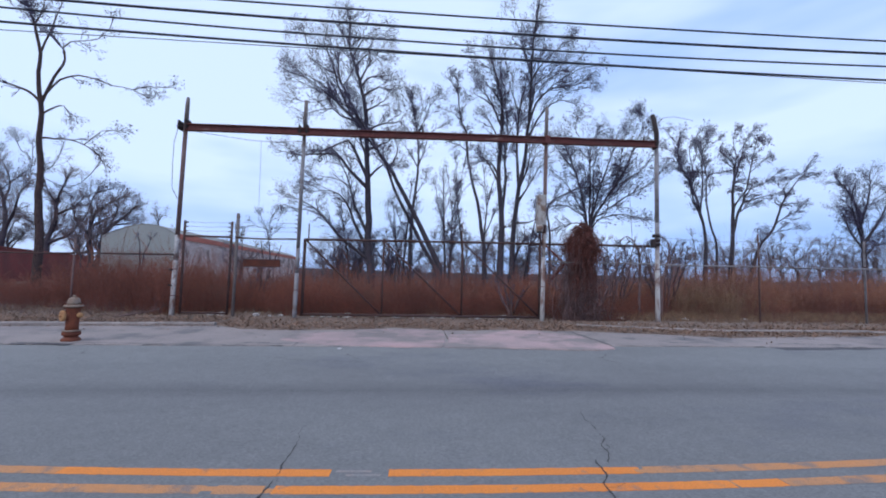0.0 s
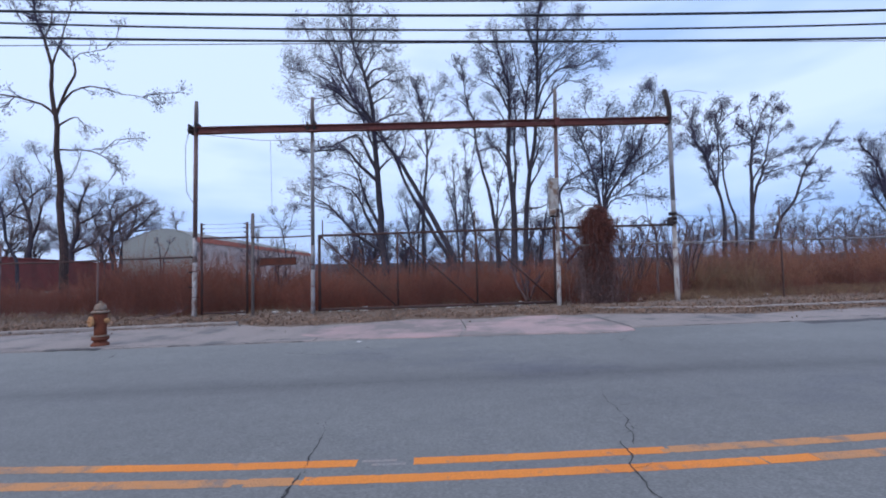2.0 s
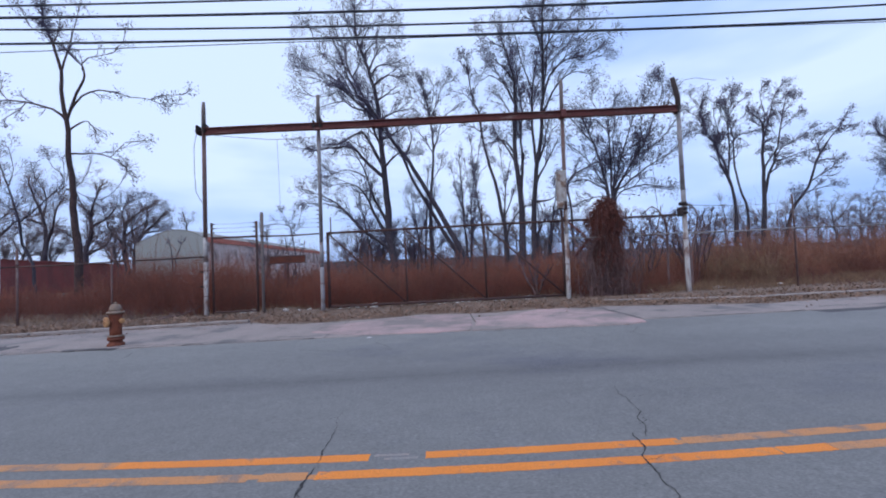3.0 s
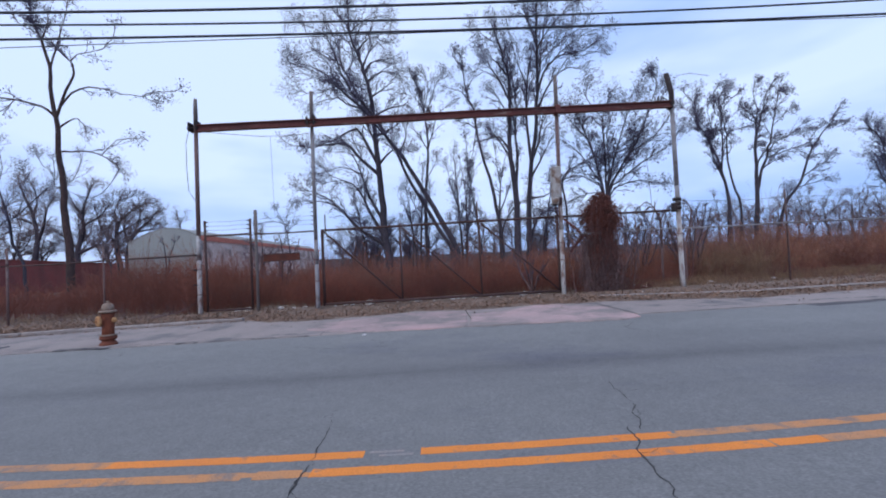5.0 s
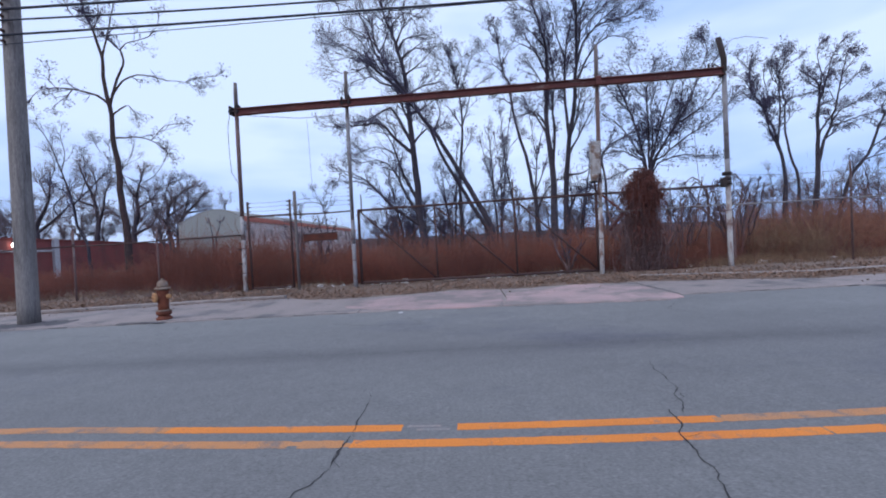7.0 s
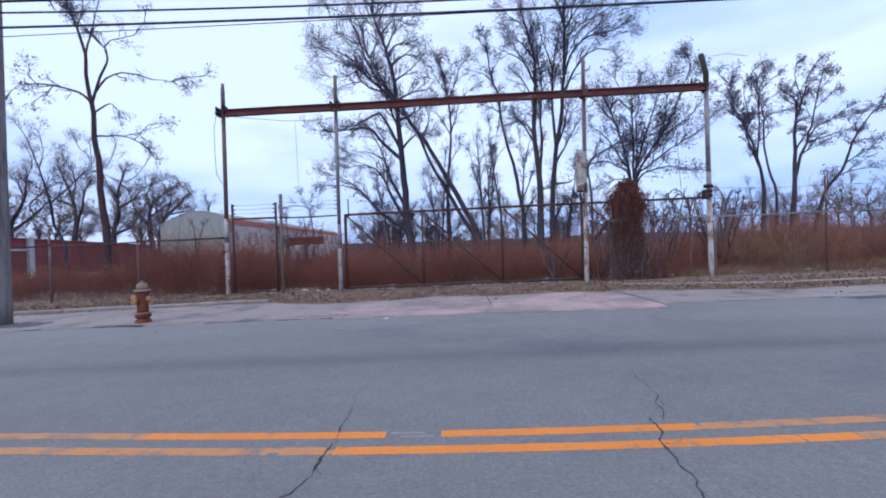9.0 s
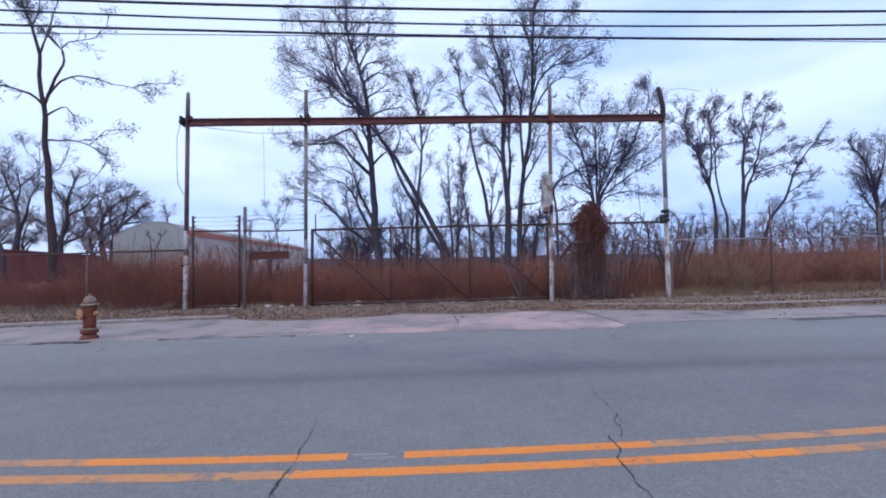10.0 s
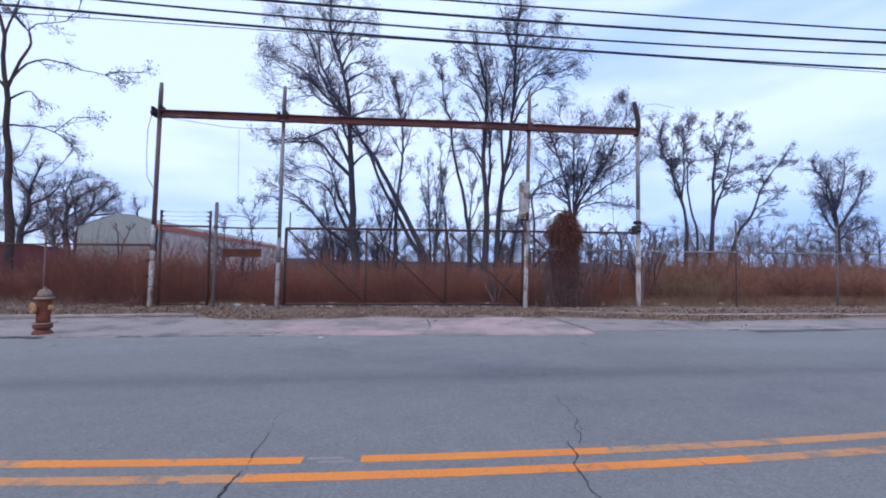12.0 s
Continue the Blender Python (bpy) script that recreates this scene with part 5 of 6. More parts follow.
tree("leaning_tree", "bare tree leaning over with a forked top", 24,
     [[(20.2, 1.5), (20.7, 3.3), (21.1, 3.9), (21.6, 4.5), (21.9, 5.2), (22.1, 5.9), (22.4, 6.5), (22.7, 6.9), (23.1, 7.5), (23.5, 7.9), (24.0, 8.8)],
      [(22.3, 6.5), (22.2, 7.0), (22.5, 7.5)],
      [(21.4, 4.3), (22.0, 4.4), (23.2, 4.6), (24.2, 4.7)],
      [(20.9, 3.6), (20.7, 4.2)],
      [(21.7, 4.9), (22.5, 5.2), (23.9, 5.8)],
      [(23.2, 7.5), (23.9, 7.7), (24.9, 8.2)],
      [(22.1, 5.9), (23.0, 6.2), (24.3, 6.2)]],
     0.12, 12, 0.7, 0.9, 0.12, pods=0.4, bare=0.55, wind=0.35)
tree("far_tree", "small bare tree with a spreading crown", 36,
     [[(-12.1, 2.0), (-12.2, 3.5), (-12.5, 5.0), (-13.2, 6.4)],
      [(-12.3, 4.1), (-11.5, 5.4), (-11.2, 6.3)],
      [(-12.5, 4.8), (-13.6, 5.3), (-14.4, 5.1)],
      [(-12.4, 4.6), (-12.2, 5.9), (-11.7, 6.6)]],
     0.08, 73, 1.1, 1.1, 0.1, pods=0.3, bare=0.4)
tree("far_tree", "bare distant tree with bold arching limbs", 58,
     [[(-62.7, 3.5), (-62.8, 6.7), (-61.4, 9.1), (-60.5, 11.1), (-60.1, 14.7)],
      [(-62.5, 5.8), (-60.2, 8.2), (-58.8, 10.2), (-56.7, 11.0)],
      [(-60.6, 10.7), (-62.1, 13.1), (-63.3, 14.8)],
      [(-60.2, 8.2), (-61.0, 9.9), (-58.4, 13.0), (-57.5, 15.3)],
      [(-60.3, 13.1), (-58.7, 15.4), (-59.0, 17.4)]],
     0.5, 81, 0.95, 2.8, 0.05, BARK_FAR, TWIG_HAZED, 0, fine=1.2, bare=0.4, twigs=False, stout=1.5)
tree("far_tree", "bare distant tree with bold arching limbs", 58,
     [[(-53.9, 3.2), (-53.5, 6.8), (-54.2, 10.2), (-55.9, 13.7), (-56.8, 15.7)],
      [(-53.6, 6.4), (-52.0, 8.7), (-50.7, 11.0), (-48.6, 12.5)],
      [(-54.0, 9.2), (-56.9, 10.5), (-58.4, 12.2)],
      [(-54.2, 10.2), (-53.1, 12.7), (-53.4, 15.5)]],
     0.5, 82, 0.95, 2.8, 0.05, BARK_FAR, TWIG_HAZED, 0, fine=1.2, bare=0.4, twigs=False, stout=1.5)
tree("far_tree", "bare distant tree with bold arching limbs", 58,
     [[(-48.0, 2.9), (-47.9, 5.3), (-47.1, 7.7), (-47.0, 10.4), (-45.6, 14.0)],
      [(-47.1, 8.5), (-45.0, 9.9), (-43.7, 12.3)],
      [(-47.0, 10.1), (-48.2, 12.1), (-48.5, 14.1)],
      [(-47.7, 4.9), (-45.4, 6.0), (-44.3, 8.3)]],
     0.5, 83, 0.95, 2.8, 0.05, BARK_FAR, TWIG_HAZED, 0, fine=1.2, bare=0.4, twigs=False, stout=1.5)
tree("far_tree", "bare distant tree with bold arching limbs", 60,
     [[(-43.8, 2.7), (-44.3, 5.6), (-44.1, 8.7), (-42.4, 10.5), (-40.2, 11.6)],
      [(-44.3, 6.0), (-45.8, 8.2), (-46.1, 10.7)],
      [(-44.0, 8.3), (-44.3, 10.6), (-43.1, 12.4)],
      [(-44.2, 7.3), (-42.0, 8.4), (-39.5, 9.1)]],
     0.5, 84, 0.95, 2.8, 0.05, BARK_FAR, TWIG_HAZED, 0, fine=1.2, bare=0.4, twigs=False, stout=1.5)
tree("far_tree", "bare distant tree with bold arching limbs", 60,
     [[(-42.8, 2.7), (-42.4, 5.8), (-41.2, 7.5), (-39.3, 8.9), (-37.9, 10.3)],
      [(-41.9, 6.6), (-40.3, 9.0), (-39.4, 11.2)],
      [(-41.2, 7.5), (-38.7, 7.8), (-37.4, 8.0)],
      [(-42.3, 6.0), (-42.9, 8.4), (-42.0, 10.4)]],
     0.5, 85, 0.95, 2.8, 0.05, BARK_FAR, TWIG_HAZED, 0, fine=1.2, bare=0.4, twigs=False, stout=1.5)
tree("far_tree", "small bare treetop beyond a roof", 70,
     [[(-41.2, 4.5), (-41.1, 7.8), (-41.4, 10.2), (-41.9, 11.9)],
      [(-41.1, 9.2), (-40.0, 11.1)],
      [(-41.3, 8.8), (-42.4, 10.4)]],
     0.25, 90, 1.0, 1.6, 0.1, BARK, TWIG_HAZED, 0, bare=0.4)
tree("bare_tree", "dense bare tree wrapped in dark ivy", 30,
     [[(34.6, 1.6), (34.6, 5.7), (34.1, 8.1), (33.0, 9.6)], [(34.6, 5.7), (35.2, 8.1), (35.2, 10.0)], [(34.6, 4.5), (36.4, 6.8), (37.0, 8.5)], [(34.6, 4.0), (32.8, 5.6), (31.8, 6.8)], [(34.7, 5.0), (33.6, 7.2), (33.6, 8.8)], [(34.6, 3.4), (36.2, 4.4), (37.8, 4.8)]],
     0.26, 13, 1.7, 1.7, 0.2, pods=0.5, bare=0.3)


for i, (x, top, lean) in enumerate(((1.9, 8.2, -.3), (2.2, 6.4, .5), (-0.7, 7.4, .3), (-1.0, 6.0, -.5), (7.2, 6.6, .9), (-4.2, 6.2, -.7))):
    tree("slender_tree", "thin dark sapling with sparse upright twigs", 26.5 + 0.3 * (i % 3),
         [[(x, 2.0), (x + lean * .3, top * .5), (x + lean, top)], [(x + lean * .25, top * .42), (x + lean * .2 + .5, top * .66), (x + lean * .1 + .7, top * .85)], [(x + lean * .3, top * .5), (x - .5, top * .72), (x - .8, top * .9)]],
         0.10, 60 + i, 0.9, 1.0, 0.3, pods=0.25, bare=0.35)


def wild_tree(x, y, h, seed, r=0.12, twig=TWIG_HAZED, label="bare distant tree with a rounded crown", dense=0.8, reach=None, name="far_tree"):
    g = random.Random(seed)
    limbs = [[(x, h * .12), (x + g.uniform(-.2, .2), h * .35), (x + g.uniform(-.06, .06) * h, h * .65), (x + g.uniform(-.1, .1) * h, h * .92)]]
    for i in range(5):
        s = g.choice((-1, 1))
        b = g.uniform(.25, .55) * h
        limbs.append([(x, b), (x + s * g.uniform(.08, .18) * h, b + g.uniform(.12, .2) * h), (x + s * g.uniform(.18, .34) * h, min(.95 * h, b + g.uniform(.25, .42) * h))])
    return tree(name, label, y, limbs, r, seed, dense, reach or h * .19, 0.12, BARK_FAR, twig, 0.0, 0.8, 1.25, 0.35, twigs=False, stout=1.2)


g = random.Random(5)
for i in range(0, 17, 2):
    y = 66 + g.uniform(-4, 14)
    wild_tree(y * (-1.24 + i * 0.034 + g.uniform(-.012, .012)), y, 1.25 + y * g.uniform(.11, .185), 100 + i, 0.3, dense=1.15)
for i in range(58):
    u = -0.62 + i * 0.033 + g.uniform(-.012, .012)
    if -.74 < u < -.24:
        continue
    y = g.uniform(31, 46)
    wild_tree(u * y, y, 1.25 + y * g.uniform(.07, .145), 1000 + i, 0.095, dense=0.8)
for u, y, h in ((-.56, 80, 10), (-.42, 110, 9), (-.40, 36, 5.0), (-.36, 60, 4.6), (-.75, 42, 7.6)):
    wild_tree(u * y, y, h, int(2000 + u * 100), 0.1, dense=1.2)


for i, (x, y, h) in enumerate(((-5.2, 28.5, 4.7), (-4.3, 29, 4.2), (-3.5, 27.5, 4.9), (-1.5, 28, 4.5), (-0.4, 29, 4.0))):
    wild_tree(x, y, h, 2200 + i, 0.07, TWIG, "small bare tree with a tangled twiggy crown", 1.1, 1.1, "slender_tree")


def shrub(x, y, h, seed, n=9, name="bare_shrub", label="small bare shrub of crooked dark stems", twig=TWIG):
    rng = np.random.default_rng(seed)
    t = thing(name, x, y, gz(x), label, "shrub")
    stems, crown = [], []
    for i in range(n):
        a, l = rng.uniform(0, 6.28), rng.uniform(.15, .5) * h
        tip = h * rng.uniform(.65, 1.05)
        C = smooth_line([(x, y, gz(x) - .05), (x + math.cos(a) * l * .5, y + math.sin(a) * l * .5, gz(x) + tip * .5), (x + math.cos(a) * l * rng.uniform(.7, 1.3), y + math.sin(a) * l, gz(x) + tip)], .25)
        C[1:] += rng.normal(size=C[1:].shape) * .03
        R = np.linspace(.034, .013, len(C))
        stems.append(tubes_round(C, R, 5))
        P1, R1 = sprout(rng, C[None], R[None], 7, .35, h * .22, .8, .2, .009)
        crown.append(tubes(P1, R1, 3))
    tagged(heap("stem_tangle", stems, VINE_DARK, t, smooth=True), kind="stuff")
    tagged(heap("crown", crown, twig, t), kind="stuff")
    return t


for i, (x, y, h) in enumerate(((8.9, 14.4, 2.55), (9.4, 15.0, 2.5), (7.2, 14.4, 2.6), (6.3, 14.2, 2.6), (-5.5, 15.2, 2.4), (3.1, 13.3, 1.2), (5.2, 14.4, 2.3))):
    shrub(x, y, h, 300 + i)


tree("dead_sapling", "dark dead sapling before the warehouse wall", 43.6,
     [[(-27.26, 3.01), (-27.40, 4.15), (-27.54, 5.23)],
      [(-27.41, 4.03), (-27.68, 4.70)]],
     0.13, 331, 0.3, 0.4, 0.1, pods=0, root=0, twigs=False)
tree("dead_sapling", "dark dead sapling before the warehouse wall", 43.6,
     [[(-26.90, 3.00), (-26.44, 3.87), (-26.21, 5.17)],
      [(-26.31, 4.22), (-26.59, 4.77)],
      [(-26.30, 4.34), (-25.86, 4.98)]],
     0.13, 332, 0.3, 0.4, 0.1, pods=0, root=0, twigs=False)


tree("curling_shrub", "bare shrub of thick curling dark stems", 13.3,
     [[(7.35, 1.09), (7.34, 2.00), (7.21, 2.46), (6.94, 2.71), (6.71, 2.53)],
      [(7.30, 1.27), (7.31, 2.15), (7.02, 2.52), (6.79, 2.38), (6.75, 2.11)],
      [(7.27, 1.36), (6.96, 1.92), (6.86, 2.29)],
      [(7.33, 1.91), (7.46, 2.27), (7.65, 2.45)]],
     0.042, 341, 0.5, 0.3, 0.1, VINE_DARK, TWIG, 0, 0.3, root=0, slim=1.8, twigs=False)
tree("curling_shrub", "bare shrub of thick curling dark stems", 13.3,
     [[(8.14, 1.15), (8.34, 1.97), (8.40, 2.37), (8.24, 2.66), (8.06, 2.70)],
      [(8.32, 1.79), (8.50, 2.11), (8.59, 2.42)],
      [(8.34, 1.97), (8.19, 2.25), (8.09, 2.13)],
      [(8.25, 1.61), (8.60, 1.87), (8.84, 2.23), (8.91, 2.51)]],
     0.042, 342, 0.5, 0.3, 0.1, VINE_DARK, TWIG, 0, 0.3, root=0, slim=1.8, twigs=False)


# ---- brush behind the fence ----
def brush_top(x):
    x = np.asarray(x, float)
    h = 1.36 + 0.12 * np.sin(x * 0.55 + 1) + 0.13 * np.sin(x * 1.7) + 0.10 * np.sin(x * 3.3 + 2) + 0.05 * np.sin(x * 9.3)
    h += 0.10 * np.clip((-5.2 - x) / 2, 0, 1) + 0.2 * np.exp(-((x + 6.6) / 2.2) ** 2) - 0.6 * np.clip((-9.7 - x) / 2.0, 0, 1) + 0.26 * np.exp(-((x + 8.4) / 1.4) ** 2) + 0.10 * np.clip((x - 6.5) / 3, 0, 1)
    return h + 0.46 * np.exp(-((x - 10.7) / 0.95) ** 2) - 0.10 * np.exp(-((x - 1) / 3) ** 2) + 0.2 * np.exp(-((x - 15.5) / 1.2) ** 2) - 0.22 * np.exp(-((x - 12.9) / 0.7) ** 2) - 0.15 * np.exp(-((x - 7.9) / 0.8) ** 2) + 0.16 * np.exp(-((x - 8.9) / 0.6) ** 2) + 0.12 * np.exp(-((x + 1.6) / 0.7) ** 2) - 0.12 * np.exp(-((x - 2.6) / 0.8) ** 2)


def brush(name, label, x0, x1, y0, y1, n, material, seed, scale=1.0, thick=1.0, leaves=0.0, tops=None):
    rng = np.random.default_rng(seed)
    # most stems fan out of root clumps, the rest stand between them
    m = max(4, int((x1 - x0) * (y1 - y0) * 1.5))
    cx, cy, ch = rng.uniform(x0, x1, m), y0 + (y1 - y0) * rng.random(m) ** 1.3, rng.uniform(.6, 1.24, m)
    pick = rng.integers(0, m, n)
    own = rng.random(n) < 0.72
    dx, dy = rng.normal(size=n) * .3, rng.normal(size=n) * .25
    x = np.where(own, cx[pick] + dx, rng.uniform(x0, x1, n))
    y = np.where(own, cy[pick] + dy, y0 + (y1 - y0) * rng.random(n) ** 1.3)
    tall = np.where(own, ch[pick] * (1 - .35 * np.clip(np.abs(dx) - .2, 0, 1)), .8)
    y += 0.35 * np.sin(x * 0.9) + 0.25 * np.sin(x * 2.3 + 1)
    front = np.clip((y - y0) / 1.2, 0, 1)
    h = brush_top(x * 14 / np.maximum(y, 14)) * scale * np.where(rng.random(n) < .12, rng.uniform(.95, 1.32, n), rng.uniform(0.45, 1.02, n)) * (0.72 + 0.28 * front) * (1 + 0.018 * (y - 14))
    h = h * tall
    base = np.stack([x, y, GZ(x) + 0.03], 1)
    lean = rng.normal(size=(n, 3)) * 0.24
    lean[:, 0] += np.where(own, dx * 1.1, 0)
    lean[:, 2] = 0
    t = np.linspace(0, 1, 3)[None, :, None]
    P = base[:, None] + UP * h[:, None, None] * t + lean[:, None] * h[:, None, None] * t ** 1.6
    P[:, 1:] += rng.normal(size=P[:, 1:].shape) * 0.05
    R = (rng.uniform(.004, .008, n) * thick)[:, None] * np.linspace(1, .4, 3)[None]
    P2, R2 = sprout(rng, P, R, 4, .15, .40, .85, .15, .0045 * thick, 3, .12)
    pieces = [tubes(P, R), tubes(P2, R2)]
    if leaves:
        # shrivelled leaves and seed husks that cling to the twigs
        tips = np.concatenate([P2[:, 1], P2[:, 2]])
        tips = tips[rng.random(len(tips)) < leaves]
        pieces.append(chips(rng, tips + rng.normal(size=tips.shape) * .04, .018 * thick, 0, .5))
    ob = tagged(heap(name, pieces, material), label, "brush", kind="stuff")
    if tops is not None:
        d = P[:, 2] - P[:, 1]
        m = rng.integers(0, n, int(n * 1.8))
        q = P[m, 1] + d[m] * rng.uniform(.5, 1.12, len(m))[:, None] + rng.normal(size=(len(m), 3)) * .05
        tagged(heap("dry_seed_heads", [chips(rng, q, .018 * thick, 0, .45)], tops), "dry tan husks on the thicket tops", "brush", kind="stuff")
    return ob


brush("brush_thicket", "dense maroon thicket of bare stems behind fence", -8, 9, 13.5, 17, 5200, BRUSH_RED, 21, 1.0, 1.0, .9, BRUSH_TAN)
brush("brush_thicket", "dense dull brown thicket of bare stems behind fence", -25, -8, 13.5, 17.5, 3600, BRUSH_DULL, 26, 1.0, 1.0, .9, BRUSH_RED)
brush("brush_thicket", "dense russet thicket of dry stems behind fence", 4, 26, 14.5, 18, 5200, BRUSH_TAN, 22, 1.0, 1.0, .9, GRASS)
brush("brush_thicket", "dense far thicket of bare brown stems", -40, 40, 17.5, 25, 4200, BRUSH_RED, 23, 1.08, 1.9, .9, BRUSH_TAN)
brush("brush_thicket", "dense maroon thicket beside the foot gate", -12, -3, 14.5, 16.5, 2300, BRUSH_RED, 36, 1.06, 1.0, .9)
brush("brush_thicket", "taller tan clump of dry stems in the thicket", 9.4, 12.2, 13.8, 15.6, 420, GRASS, 29, .88, 1.0, .6)
brush("far_thicket", "far thicket of bare grey twigs, paled for haze", -9, 44, 28, 34, 3800, TWIG_HAZED, 25, 1.7, 2.4)
# Low added stems in the darker brown put shade into the thicket foot.
brush("bramble_tangle", "low added tangle, coloured dark for shade at the thicket foot", -8, 5.5, 13.0, 14.6, 2600, BRUSH_DULL, 24, .62, .9, .9)
brush("bramble_tangle", "low added tangle, coloured dark for shade at the thicket foot", 5.5, 24, 14.2, 15.6, 1800, BRUSH_DULL, 34, .6, .9, .9)
brush("dry_weeds", "low russet weeds along the fence foot", 5.4, 23, 12.0, 13.6, 420, VINE, 27, .22, .7)
brush("dry_weeds", "low russet weeds along the fence foot", -20, -7, 12.0, 13.4, 260, VINE_DARK, 28, .2, .7)


def grass():
    rng = np.random.default_rng(31)
    xs = np.concatenate([rng.uniform(5, 24, 15000), rng.uniform(-22, -7, 1500), rng.uniform(-7, 5, 900)])
    n = len(xs)
    ys = np.where(xs < 5, rng.uniform(12.6, 14, n), rng.uniform(12.2, 14.9, n))
    h = rng.uniform(.05, .28, n)
    base = np.stack([xs, ys, GZ(xs) + .02], 1)
    lean = rng.normal(size=(n, 3)) * .5
    lean[:, 2] = 0
    t = np.linspace(0, 1, 3)[None, :, None]
    P = base[:, None] + UP * h[:, None, None] * t + lean[:, None] * h[:, None, None] * t ** 2
    R = np.full((n, 1), .0045) * np.linspace(1, .3, 3)[None]
    return tagged(heap("dry_grass", [tubes(P, R)], GRASS), "short tan dry grass along the fence", "grass", kind="stuff")


grass()


def litter():
    rng = np.random.default_rng(32)
    n = 36000
    x = rng.uniform(-20, 22, n)
    y = along(EDGE, x) + np.abs(rng.normal(size=n)) * np.where((x > -4.5) & (x < 4.2), 1.0, 1.15) + .1 * np.sin(x * 2.1) * np.sin(x * 5.3)
    P = np.stack([x, y, GZ(x) + np.where(y > 11.7, .05, dirt_height(x, y)) + rng.uniform(0.004, .03, n)], 1)
    m = 500
    xs = rng.uniform(-15, 15, m)
    Q = np.stack([xs, along(EDGE, xs) - 1.3 * rng.random(m) ** 3, GZ(xs) + .03], 1)
    k = 900
    xk = rng.uniform(-16, -4.7, k)
    K = np.stack([xk, along(KERB_LEFT, xk) - .02 - .3 * rng.random(k) ** 2.5, GZ(xk) + .03], 1)
    return tagged(heap("fallen_leaves", [chips(rng, P, .027, .75), chips(rng, Q, .024, .9), chips(rng, K, .024, .9)], LEAF), "scattered tan and brown fallen leaves", "leaves", kind="stuff")


litter()


def rocks():
    g = random.Random(8)
    spots = [(-2.68, 13.4, .10), (-1.97, 13.2, .14), (-.67, 12.75, .10), (2.75, 12.8, .12), (.2, 12.8, .08), (-4.6, 13.2, .10), (-5.6, 13.0, .12), (-5.9, 12.9, .08), (-3.9, 12.9, .07), (-1.1, 12.9, .06), (.9, 13.0, .06),
             (6.0, 12.7, .16), (6.5, 12.8, .11), (8.6, 13.0, .12), (10.6, 13.4, .10), (1.9, 12.9, .05), (-4.2, 12.7, .05), (-2.2, 12.7, .05), (5.6, 11.2, .06)]
    spots += [(-4.4 + .83 * i + g.uniform(-.3, .3), 12.55 + g.uniform(-.1, .2), g.uniform(.03, .085)) for i in range(9)]
    spots += [(-3.0 + .56 * i + g.uniform(-.25, .25), 12.48 + g.uniform(-.08, .2), g.uniform(.03, .07)) for i in range(12)]
    for x, y, r in spots:
        y = min(y, 12.75 + .1 * (x > 5))
        bm = bmesh.new()
        bmesh.ops.create_icosphere(bm, subdivisions=2, radius=r)
        s = g.uniform(0, 50)
        for v in bm.verts:
            v.co *= 1 + 0.45 * noise.noise(v.co / r * 0.9 + Vector((s, s, 0)))
            v.co.z *= 0.6
        ob = part("rubble_stone", bm, ROCK)
        ob.matrix_basis = pose(x, y, gz(x) + .035 + r * .2, 0, 0, g.uniform(0, 360))
        tagged(ob, "pale chunk of rubble on the dirt", "stone", "rubble stones")


rocks()


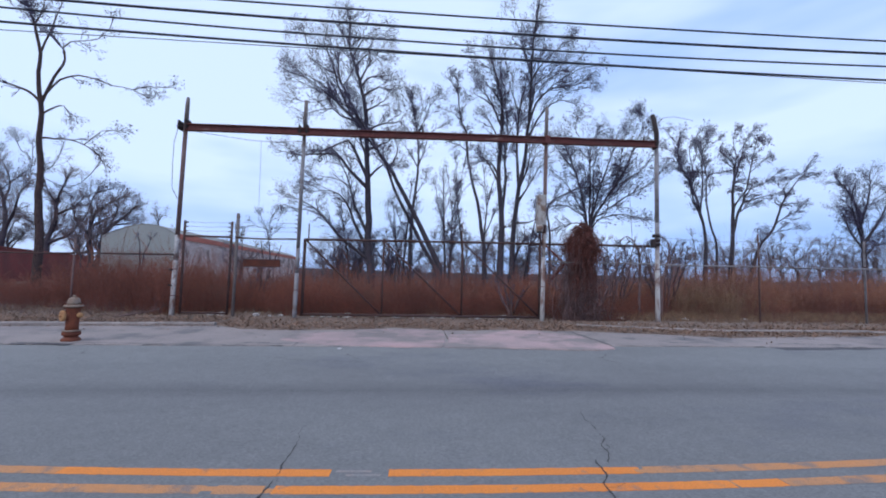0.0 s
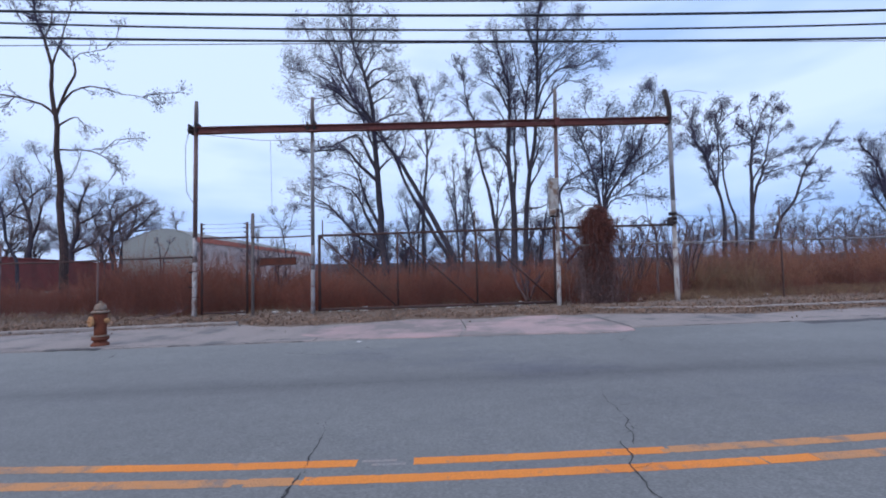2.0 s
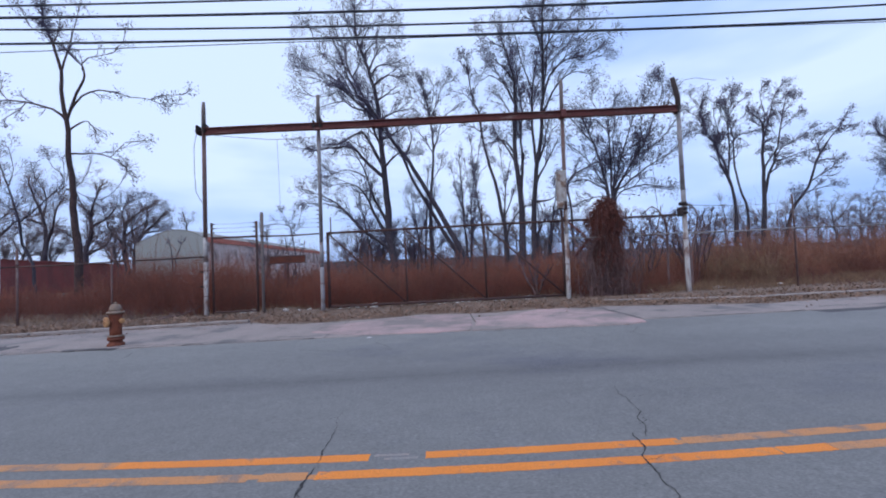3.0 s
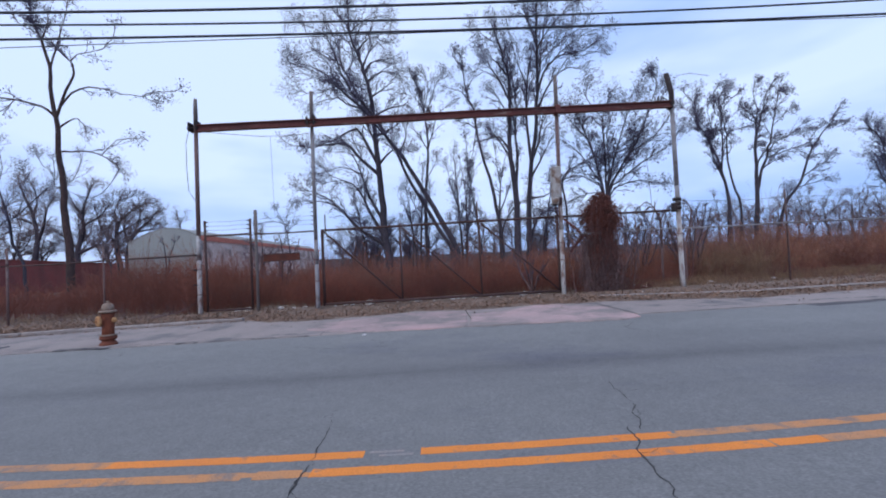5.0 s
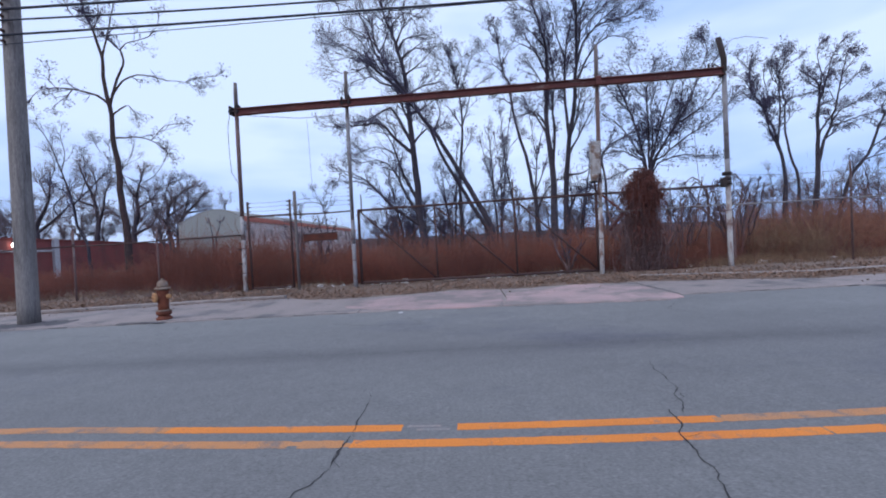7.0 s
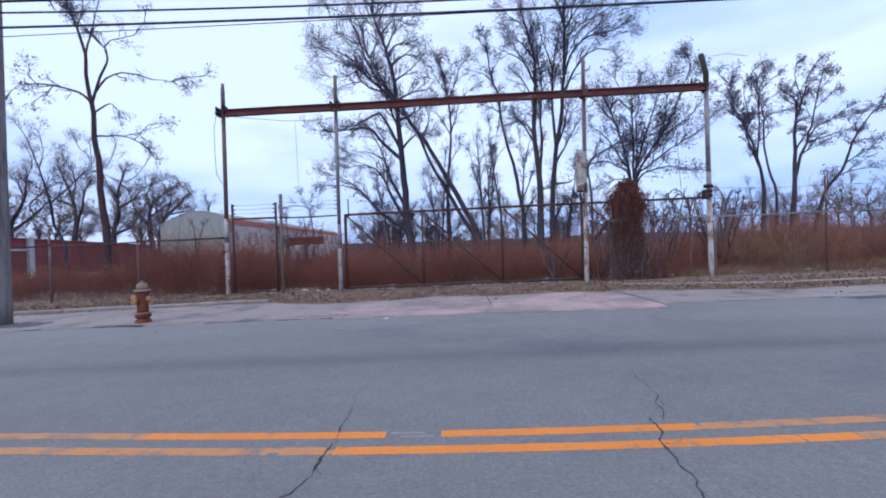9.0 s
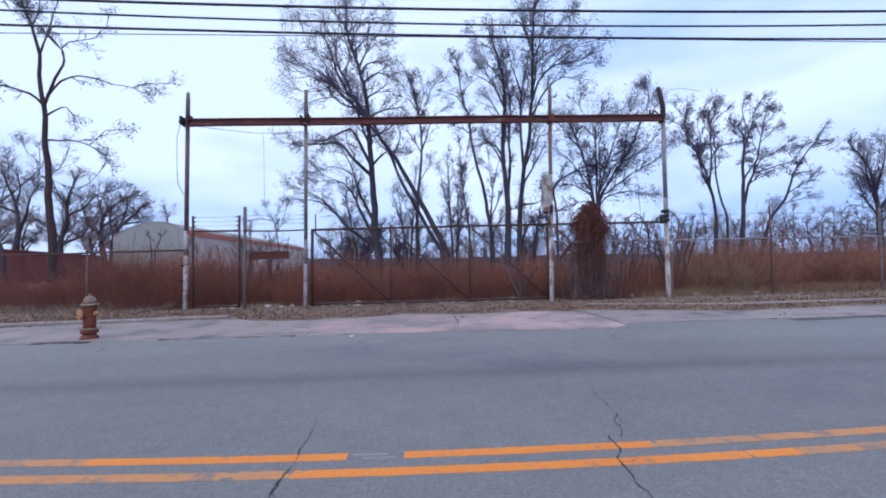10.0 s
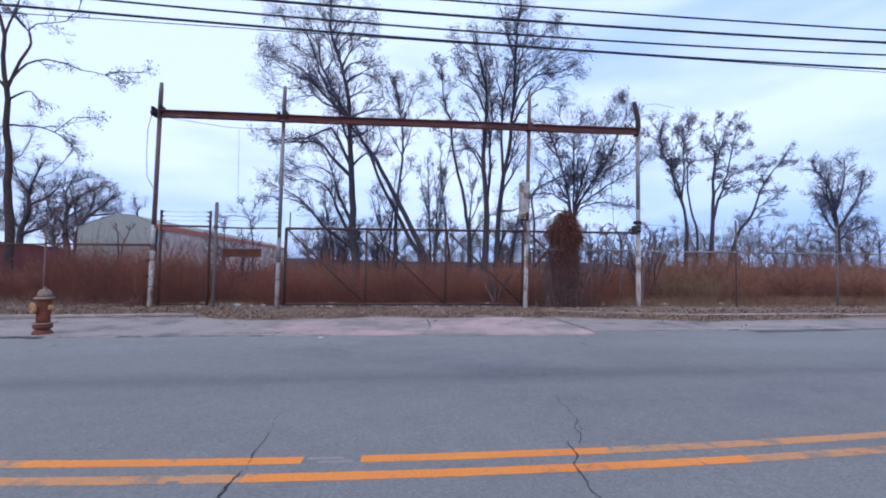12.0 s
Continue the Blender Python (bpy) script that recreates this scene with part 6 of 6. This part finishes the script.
def vine_post():
    """A post swallowed by climbing vine: a narrow column of stems and a bushy russet head."""
    x, y = 5.03, 12.22
    rng = np.random.default_rng(41)
    t = thing("vine_covered_post", x, y, gz(x), "old post swallowed by a russet vine tangle", "vine")
    part("post", rod([P3(x, y, -.05), P3(x, y, 2.5)], .07, 10), RUST_DARK, t)
    n = 520
    a, rr = rng.uniform(0, 6.28, n), np.abs(rng.normal(size=n)) * .55
    w = 0.62
    b = np.stack([x - .06 + np.cos(a) * rr * w, y + np.sin(a) * rr * .3, np.full(n, gz(x))], 1)
    h = rng.uniform(0.6, 2.6, n)
    tt = np.linspace(0, 1, 6)[None, :, None]
    P = b[:, None] + UP * h[:, None, None] * tt
    P[:, 1:] += np.cumsum(rng.normal(size=(n, 5, 3)) * .07, 1) * np.array([1, .8, .6])
    R = rng.uniform(.005, .013, n)[:, None] * np.linspace(1, .5, 6)[None]
    P2, R2 = sprout(rng, P, R, 4, .05, .3, 1.0, -.1, .006, 3)
    tagged(heap("stem_tangle", [tubes(P, R), tubes(P2, R2)], VINE_DARK, t, "dark tangled vine stems"), kind="stuff")
    blobs = ((-.04, 2.36, .40, .26, 900), (-.4, 2.24, .28, .13, 380), (-.04, 2.74, .26, .2, 480), (.3, 2.18, .24, .16, 300), (-.03, 1.95, .42, .34, 900), (-.02, 1.55, .42, .4, 700), (.0, 1.1, .42, .4, 420))
    sprays, spots = [], []
    tt = np.linspace(0, 1, 4)[None, :, None]
    for bx, bh, wx, wz, n in blobs:
        d = rng.normal(size=(n, 3))
        d /= np.linalg.norm(d, axis=1, keepdims=True)
        s = np.array([x + bx, y, gz(x) + bh]) + d * (rng.random(n) ** .45)[:, None] * np.array([wx, wx * .85, wz])
        dirs = d * .5 + rng.normal(size=(n, 3)) * .6 + np.array([0, 0, -.2])
        P = s[:, None] + dirs[:, None] * rng.uniform(.06, .2, n)[:, None, None] * tt - UP * .12 * tt ** 2
        P[:, 1:] += rng.normal(size=(n, 3, 3)) * .022
        sprays.append(tubes(P, np.full((n, 1), .006) * np.linspace(1, .5, 4)[None]))
        spots.append(s)
    n = 260
    d = rng.normal(size=(n, 3)) * np.array([1, .8, .5]) + np.array([-.1, 0, .35])
    d /= np.linalg.norm(d, axis=1, keepdims=True)
    s = np.array([x - .03, y, gz(x) + 2.45]) + d * rng.uniform(.12, .34, n)[:, None]
    P = s[:, None] + d[:, None] * rng.uniform(.12, .42, n)[:, None, None] * tt - UP * .16 * tt ** 2
    P[:, 1:] += rng.normal(size=(n, 3, 3)) * .03
    sprays.append(tubes(P, np.full((n, 1), .008) * np.linspace(1, .5, 4)[None]))
    spots.append(P[:, 2])
    spots.append(P[:, 3])
    tagged(heap("head", sprays, VINE, t, "bushy russet vine head"), kind="stuff")
    s = np.concatenate(spots)
    tagged(heap("leaf_mass", [chips(rng, s + rng.normal(size=s.shape) * .05, .027)], VINE, t), kind="stuff")
    low = np.stack([x - .06 + rng.normal(size=900) * .3, y + rng.normal(size=900) * .2, gz(x) + rng.uniform(.1, 2.3, 900)], 1)
    tagged(heap("dry_leaf_mass", [chips(rng, low, .034)], VINE, t), kind="stuff")
    return t


vine_post()


# ---- buildings far behind ----
def warehouse():
    t = thing("warehouse", -27.9, 45, gz(-27.9), "grey warehouse with arched end wall and red roof edge", "warehouse")
    z0 = gz(-28)
    # arched end wall
    n, xl, xr, y = 24, -32.0, -24.5, 45.0
    front = []
    for i in range(n + 1):
        s = i / n
        front.append((xl + (xr - xl) * s, 4.8 + (5.02 - 4.8) * s + 1.22 * math.sin(math.pi * s ** 1.2) ** 0.9))
    bm = bmesh.new()
    top = [[bm.verts.new((x, yy, z0 + h)) for x, h in front] for yy in (y, y + .3)]
    bot = [[bm.verts.new((x, yy, z0 - .2)) for x, h in front] for yy in (y, y + .3)]
    for i in range(n):
        bm.faces.new((bot[0][i], bot[0][i + 1], top[0][i + 1], top[0][i]))
        bm.faces.new((bot[1][i + 1], bot[1][i], top[1][i], top[1][i + 1]))
        bm.faces.new((top[0][i], top[0][i + 1], top[1][i + 1], top[1][i]))
    bm.faces.new((bot[0][0], top[0][0], top[1][0], bot[1][0]))
    bm.faces.new((bot[0][n], bot[1][n], top[1][n], top[0][n]))
    part("end_wall", bm, SHED_WALL, t)
    bm = bmesh.new()
    a = [bm.verts.new((x, y - .03, z0 + h + .03)) for x, h in front]
    b = [bm.verts.new((x - 3.4, y + 57, z0 + h + .04)) for x, h in front]
    c = [bm.verts.new((x, y - .03, z0 + h + .10)) for x, h in front]
    d = [bm.verts.new((x - 3.4, y + 57, z0 + h + .14)) for x, h in front]
    for i in range(n):
        bm.faces.new((c[i], c[i + 1], d[i + 1], d[i]))
        bm.faces.new((a[i + 1], a[i], b[i], b[i + 1]))
        bm.faces.new((a[i], a[i + 1], c[i + 1], c[i]))
    part("roof", bm, SHED_ROOF, t)

    def long_wall(name, h0, h1, dx, material, label=""):
        bm = bmesh.new()
        vs = [bm.verts.new(v) for v in ((-24.5 + dx, 45, z0 + h0), (-27.6 + dx, 103, z0 + h0), (-27.6 + dx, 103, z0 + h1), (-24.5 + dx, 45, z0 + h1),
                                        (-24.8 + dx, 45, z0 + h0), (-27.9 + dx, 103, z0 + h0), (-27.9 + dx, 103, z0 + h1), (-24.8 + dx, 45, z0 + h1))]
        for f in ((0, 1, 2, 3), (7, 6, 5, 4), (3, 2, 6, 7), (0, 3, 7, 4), (1, 5, 6, 2)):
            bm.faces.new([vs[i] for i in f])
        part(name, bm, material, t, label)
    long_wall("side_wall", -.2, 4.85, 0, SHED_SIDE, "stained pale block wall")
    long_wall("parapet", 4.75, 5.31, .12, RED_ROOF, "red sheet roof edge")
    part("gutter", block(-31.7, -24.4, 44.82, 44.9, 2.9, 3.0, .01, False), SHED_ROOF, t)
    return t


warehouse()


def brick_shed():
    t = thing("brick_building", -33, 28, gz(-33), "long low red brick building with white pier and band", "building")
    z0 = gz(-33)
    A, B = Vector((-29.6, 20, 0)), Vector((-50, 68, 0))
    d = (B - A).normalized()
    nrm = Vector((d.y, -d.x, 0))

    def slab(name, s0, s1, h0, h1, out, deep, material, label=""):
        bm = bmesh.new()
        vs = []
        for o in (out, -deep):
            for s, h in ((s0, h0), (s1, h0), (s1, h1), (s0, h1)):
                p = A + d * s + nrm * o
                vs.append(bm.verts.new((p.x, p.y, z0 + h)))
        for f in ((0, 1, 2, 3), (7, 6, 5, 4), (0, 4, 5, 1), (1, 5, 6, 2), (2, 6, 7, 3), (3, 7, 4, 0)):
            bm.faces.new([vs[i] for i in f])
        bmesh.ops.recalc_face_normals(bm, faces=bm.faces)
        return part(name, bm, material, t, label)
    slab("wall", 0, 52, -.2, 3.25, 0, 8, BRICK)
    slab("roof_edge", -.1, 52.1, 3.251, 3.36, .08, 8.1, BRICK)
    slab("pier", 15.15, 15.95, 0, 3.5, .2, .1, WHITE, "white painted pier")
    slab("band", 0, 15.2, 2.3, 2.45, .1, .05, WHITE, "white painted band")
    p = A + d * 9.5 + nrm * .3
    bm = bmesh.new()
    bmesh.ops.create_uvsphere(bm, u_segments=12, v_segments=8, radius=.2)
    bmesh.ops.translate(bm, verts=bm.verts, vec=(p.x, p.y, z0 + 2.8))
    part("wall_lamp", bm, LAMP, t, "lit white wall lamp", True)
    return t


brick_shed()


def far_ridge():
    """A low wooded rise on the horizon."""
    xs = np.linspace(-420, 420, 240)
    verts, faces = [], []
    for j, (y, f) in enumerate(((170, 0), (172, 1), (230, 1.15), (260, 0))):
        for x in xs:
            h = 3.4 + 1.1 * noise.noise((x * .02, 0, 4)) + .7 * noise.noise((x * .16, j, 9))
            verts.append((x, y, f * h - (1.5 if f == 0 else 0)))
    w = len(xs)
    for j in range(3):
        for i in range(w - 1):
            faces.append((j * w + i, j * w + i + 1, (j + 1) * w + i + 1, (j + 1) * w + i))
    return tagged(raw("far_woods", verts, faces, FARWOOD, smooth=True), "low dark wooded rise on the horizon", "woods", kind="stuff")


far_ridge()


# ---- small things on the verge ----
def fallen_branch():
    rng = np.random.default_rng(51)
    C = smooth_line([(-7.95, 11.2, gz(-8) + .07), (-7.4, 11.5, gz(-7) + .14), (-6.95, 11.9, gz(-7) + .25), (-6.75, 12.0, gz(-7) + .38)], .12)
    R = np.linspace(.018, .008, len(C))
    t = thing("fallen_branch", -7.4, 11.5, gz(-7), "bare fallen branch propped against a post", "branch")
    heap("limb", [tubes_round(C, R, 7)], VINE_DARK, t, smooth=True)
    P, Q = sprout(rng, C[None], R[None], 9, .1, .4, .8, .1, .01)
    tagged(heap("side_twigs", [tubes(P, Q)], VINE_DARK, t), kind="stuff")


fallen_branch()
brush("weed_tuft", "dry russet weed tuft on the dirt", 5.75, 6.05, 12.45, 12.7, 160, VINE, 52, .2, .8)


def scrap(x, y, s, seed):
    """A crumpled scrap of paper."""
    g = random.Random(seed)
    bm = bmesh.new()
    bmesh.ops.create_grid(bm, x_segments=4, y_segments=4, size=s)
    for v in bm.verts:
        v.co.z = g.uniform(0, s * .7)
        v.co.x *= g.uniform(.6, 1.1)
    bmesh.ops.solidify(bm, geom=bm.faces[:], thickness=.001)
    ob = part("paper_scrap", bm, WHITE)
    ob.matrix_basis = pose(x, y, gz(x) + .002 + (.015 if y > 7.7 else 0), 0, 0, g.uniform(0, 180))
    tagged(ob, "small crumpled white scrap of paper", "litter", "paper scraps")


for i, (x, y, s) in enumerate(((-1.23, 7.36, .035), (8.9, 13.1, .10), (10.9, 13.3, .08), (6.3, 12.9, .07), (-3.6, 12.9, .06), (3.0, 12.75, .06))):
    scrap(x, y, s, i)
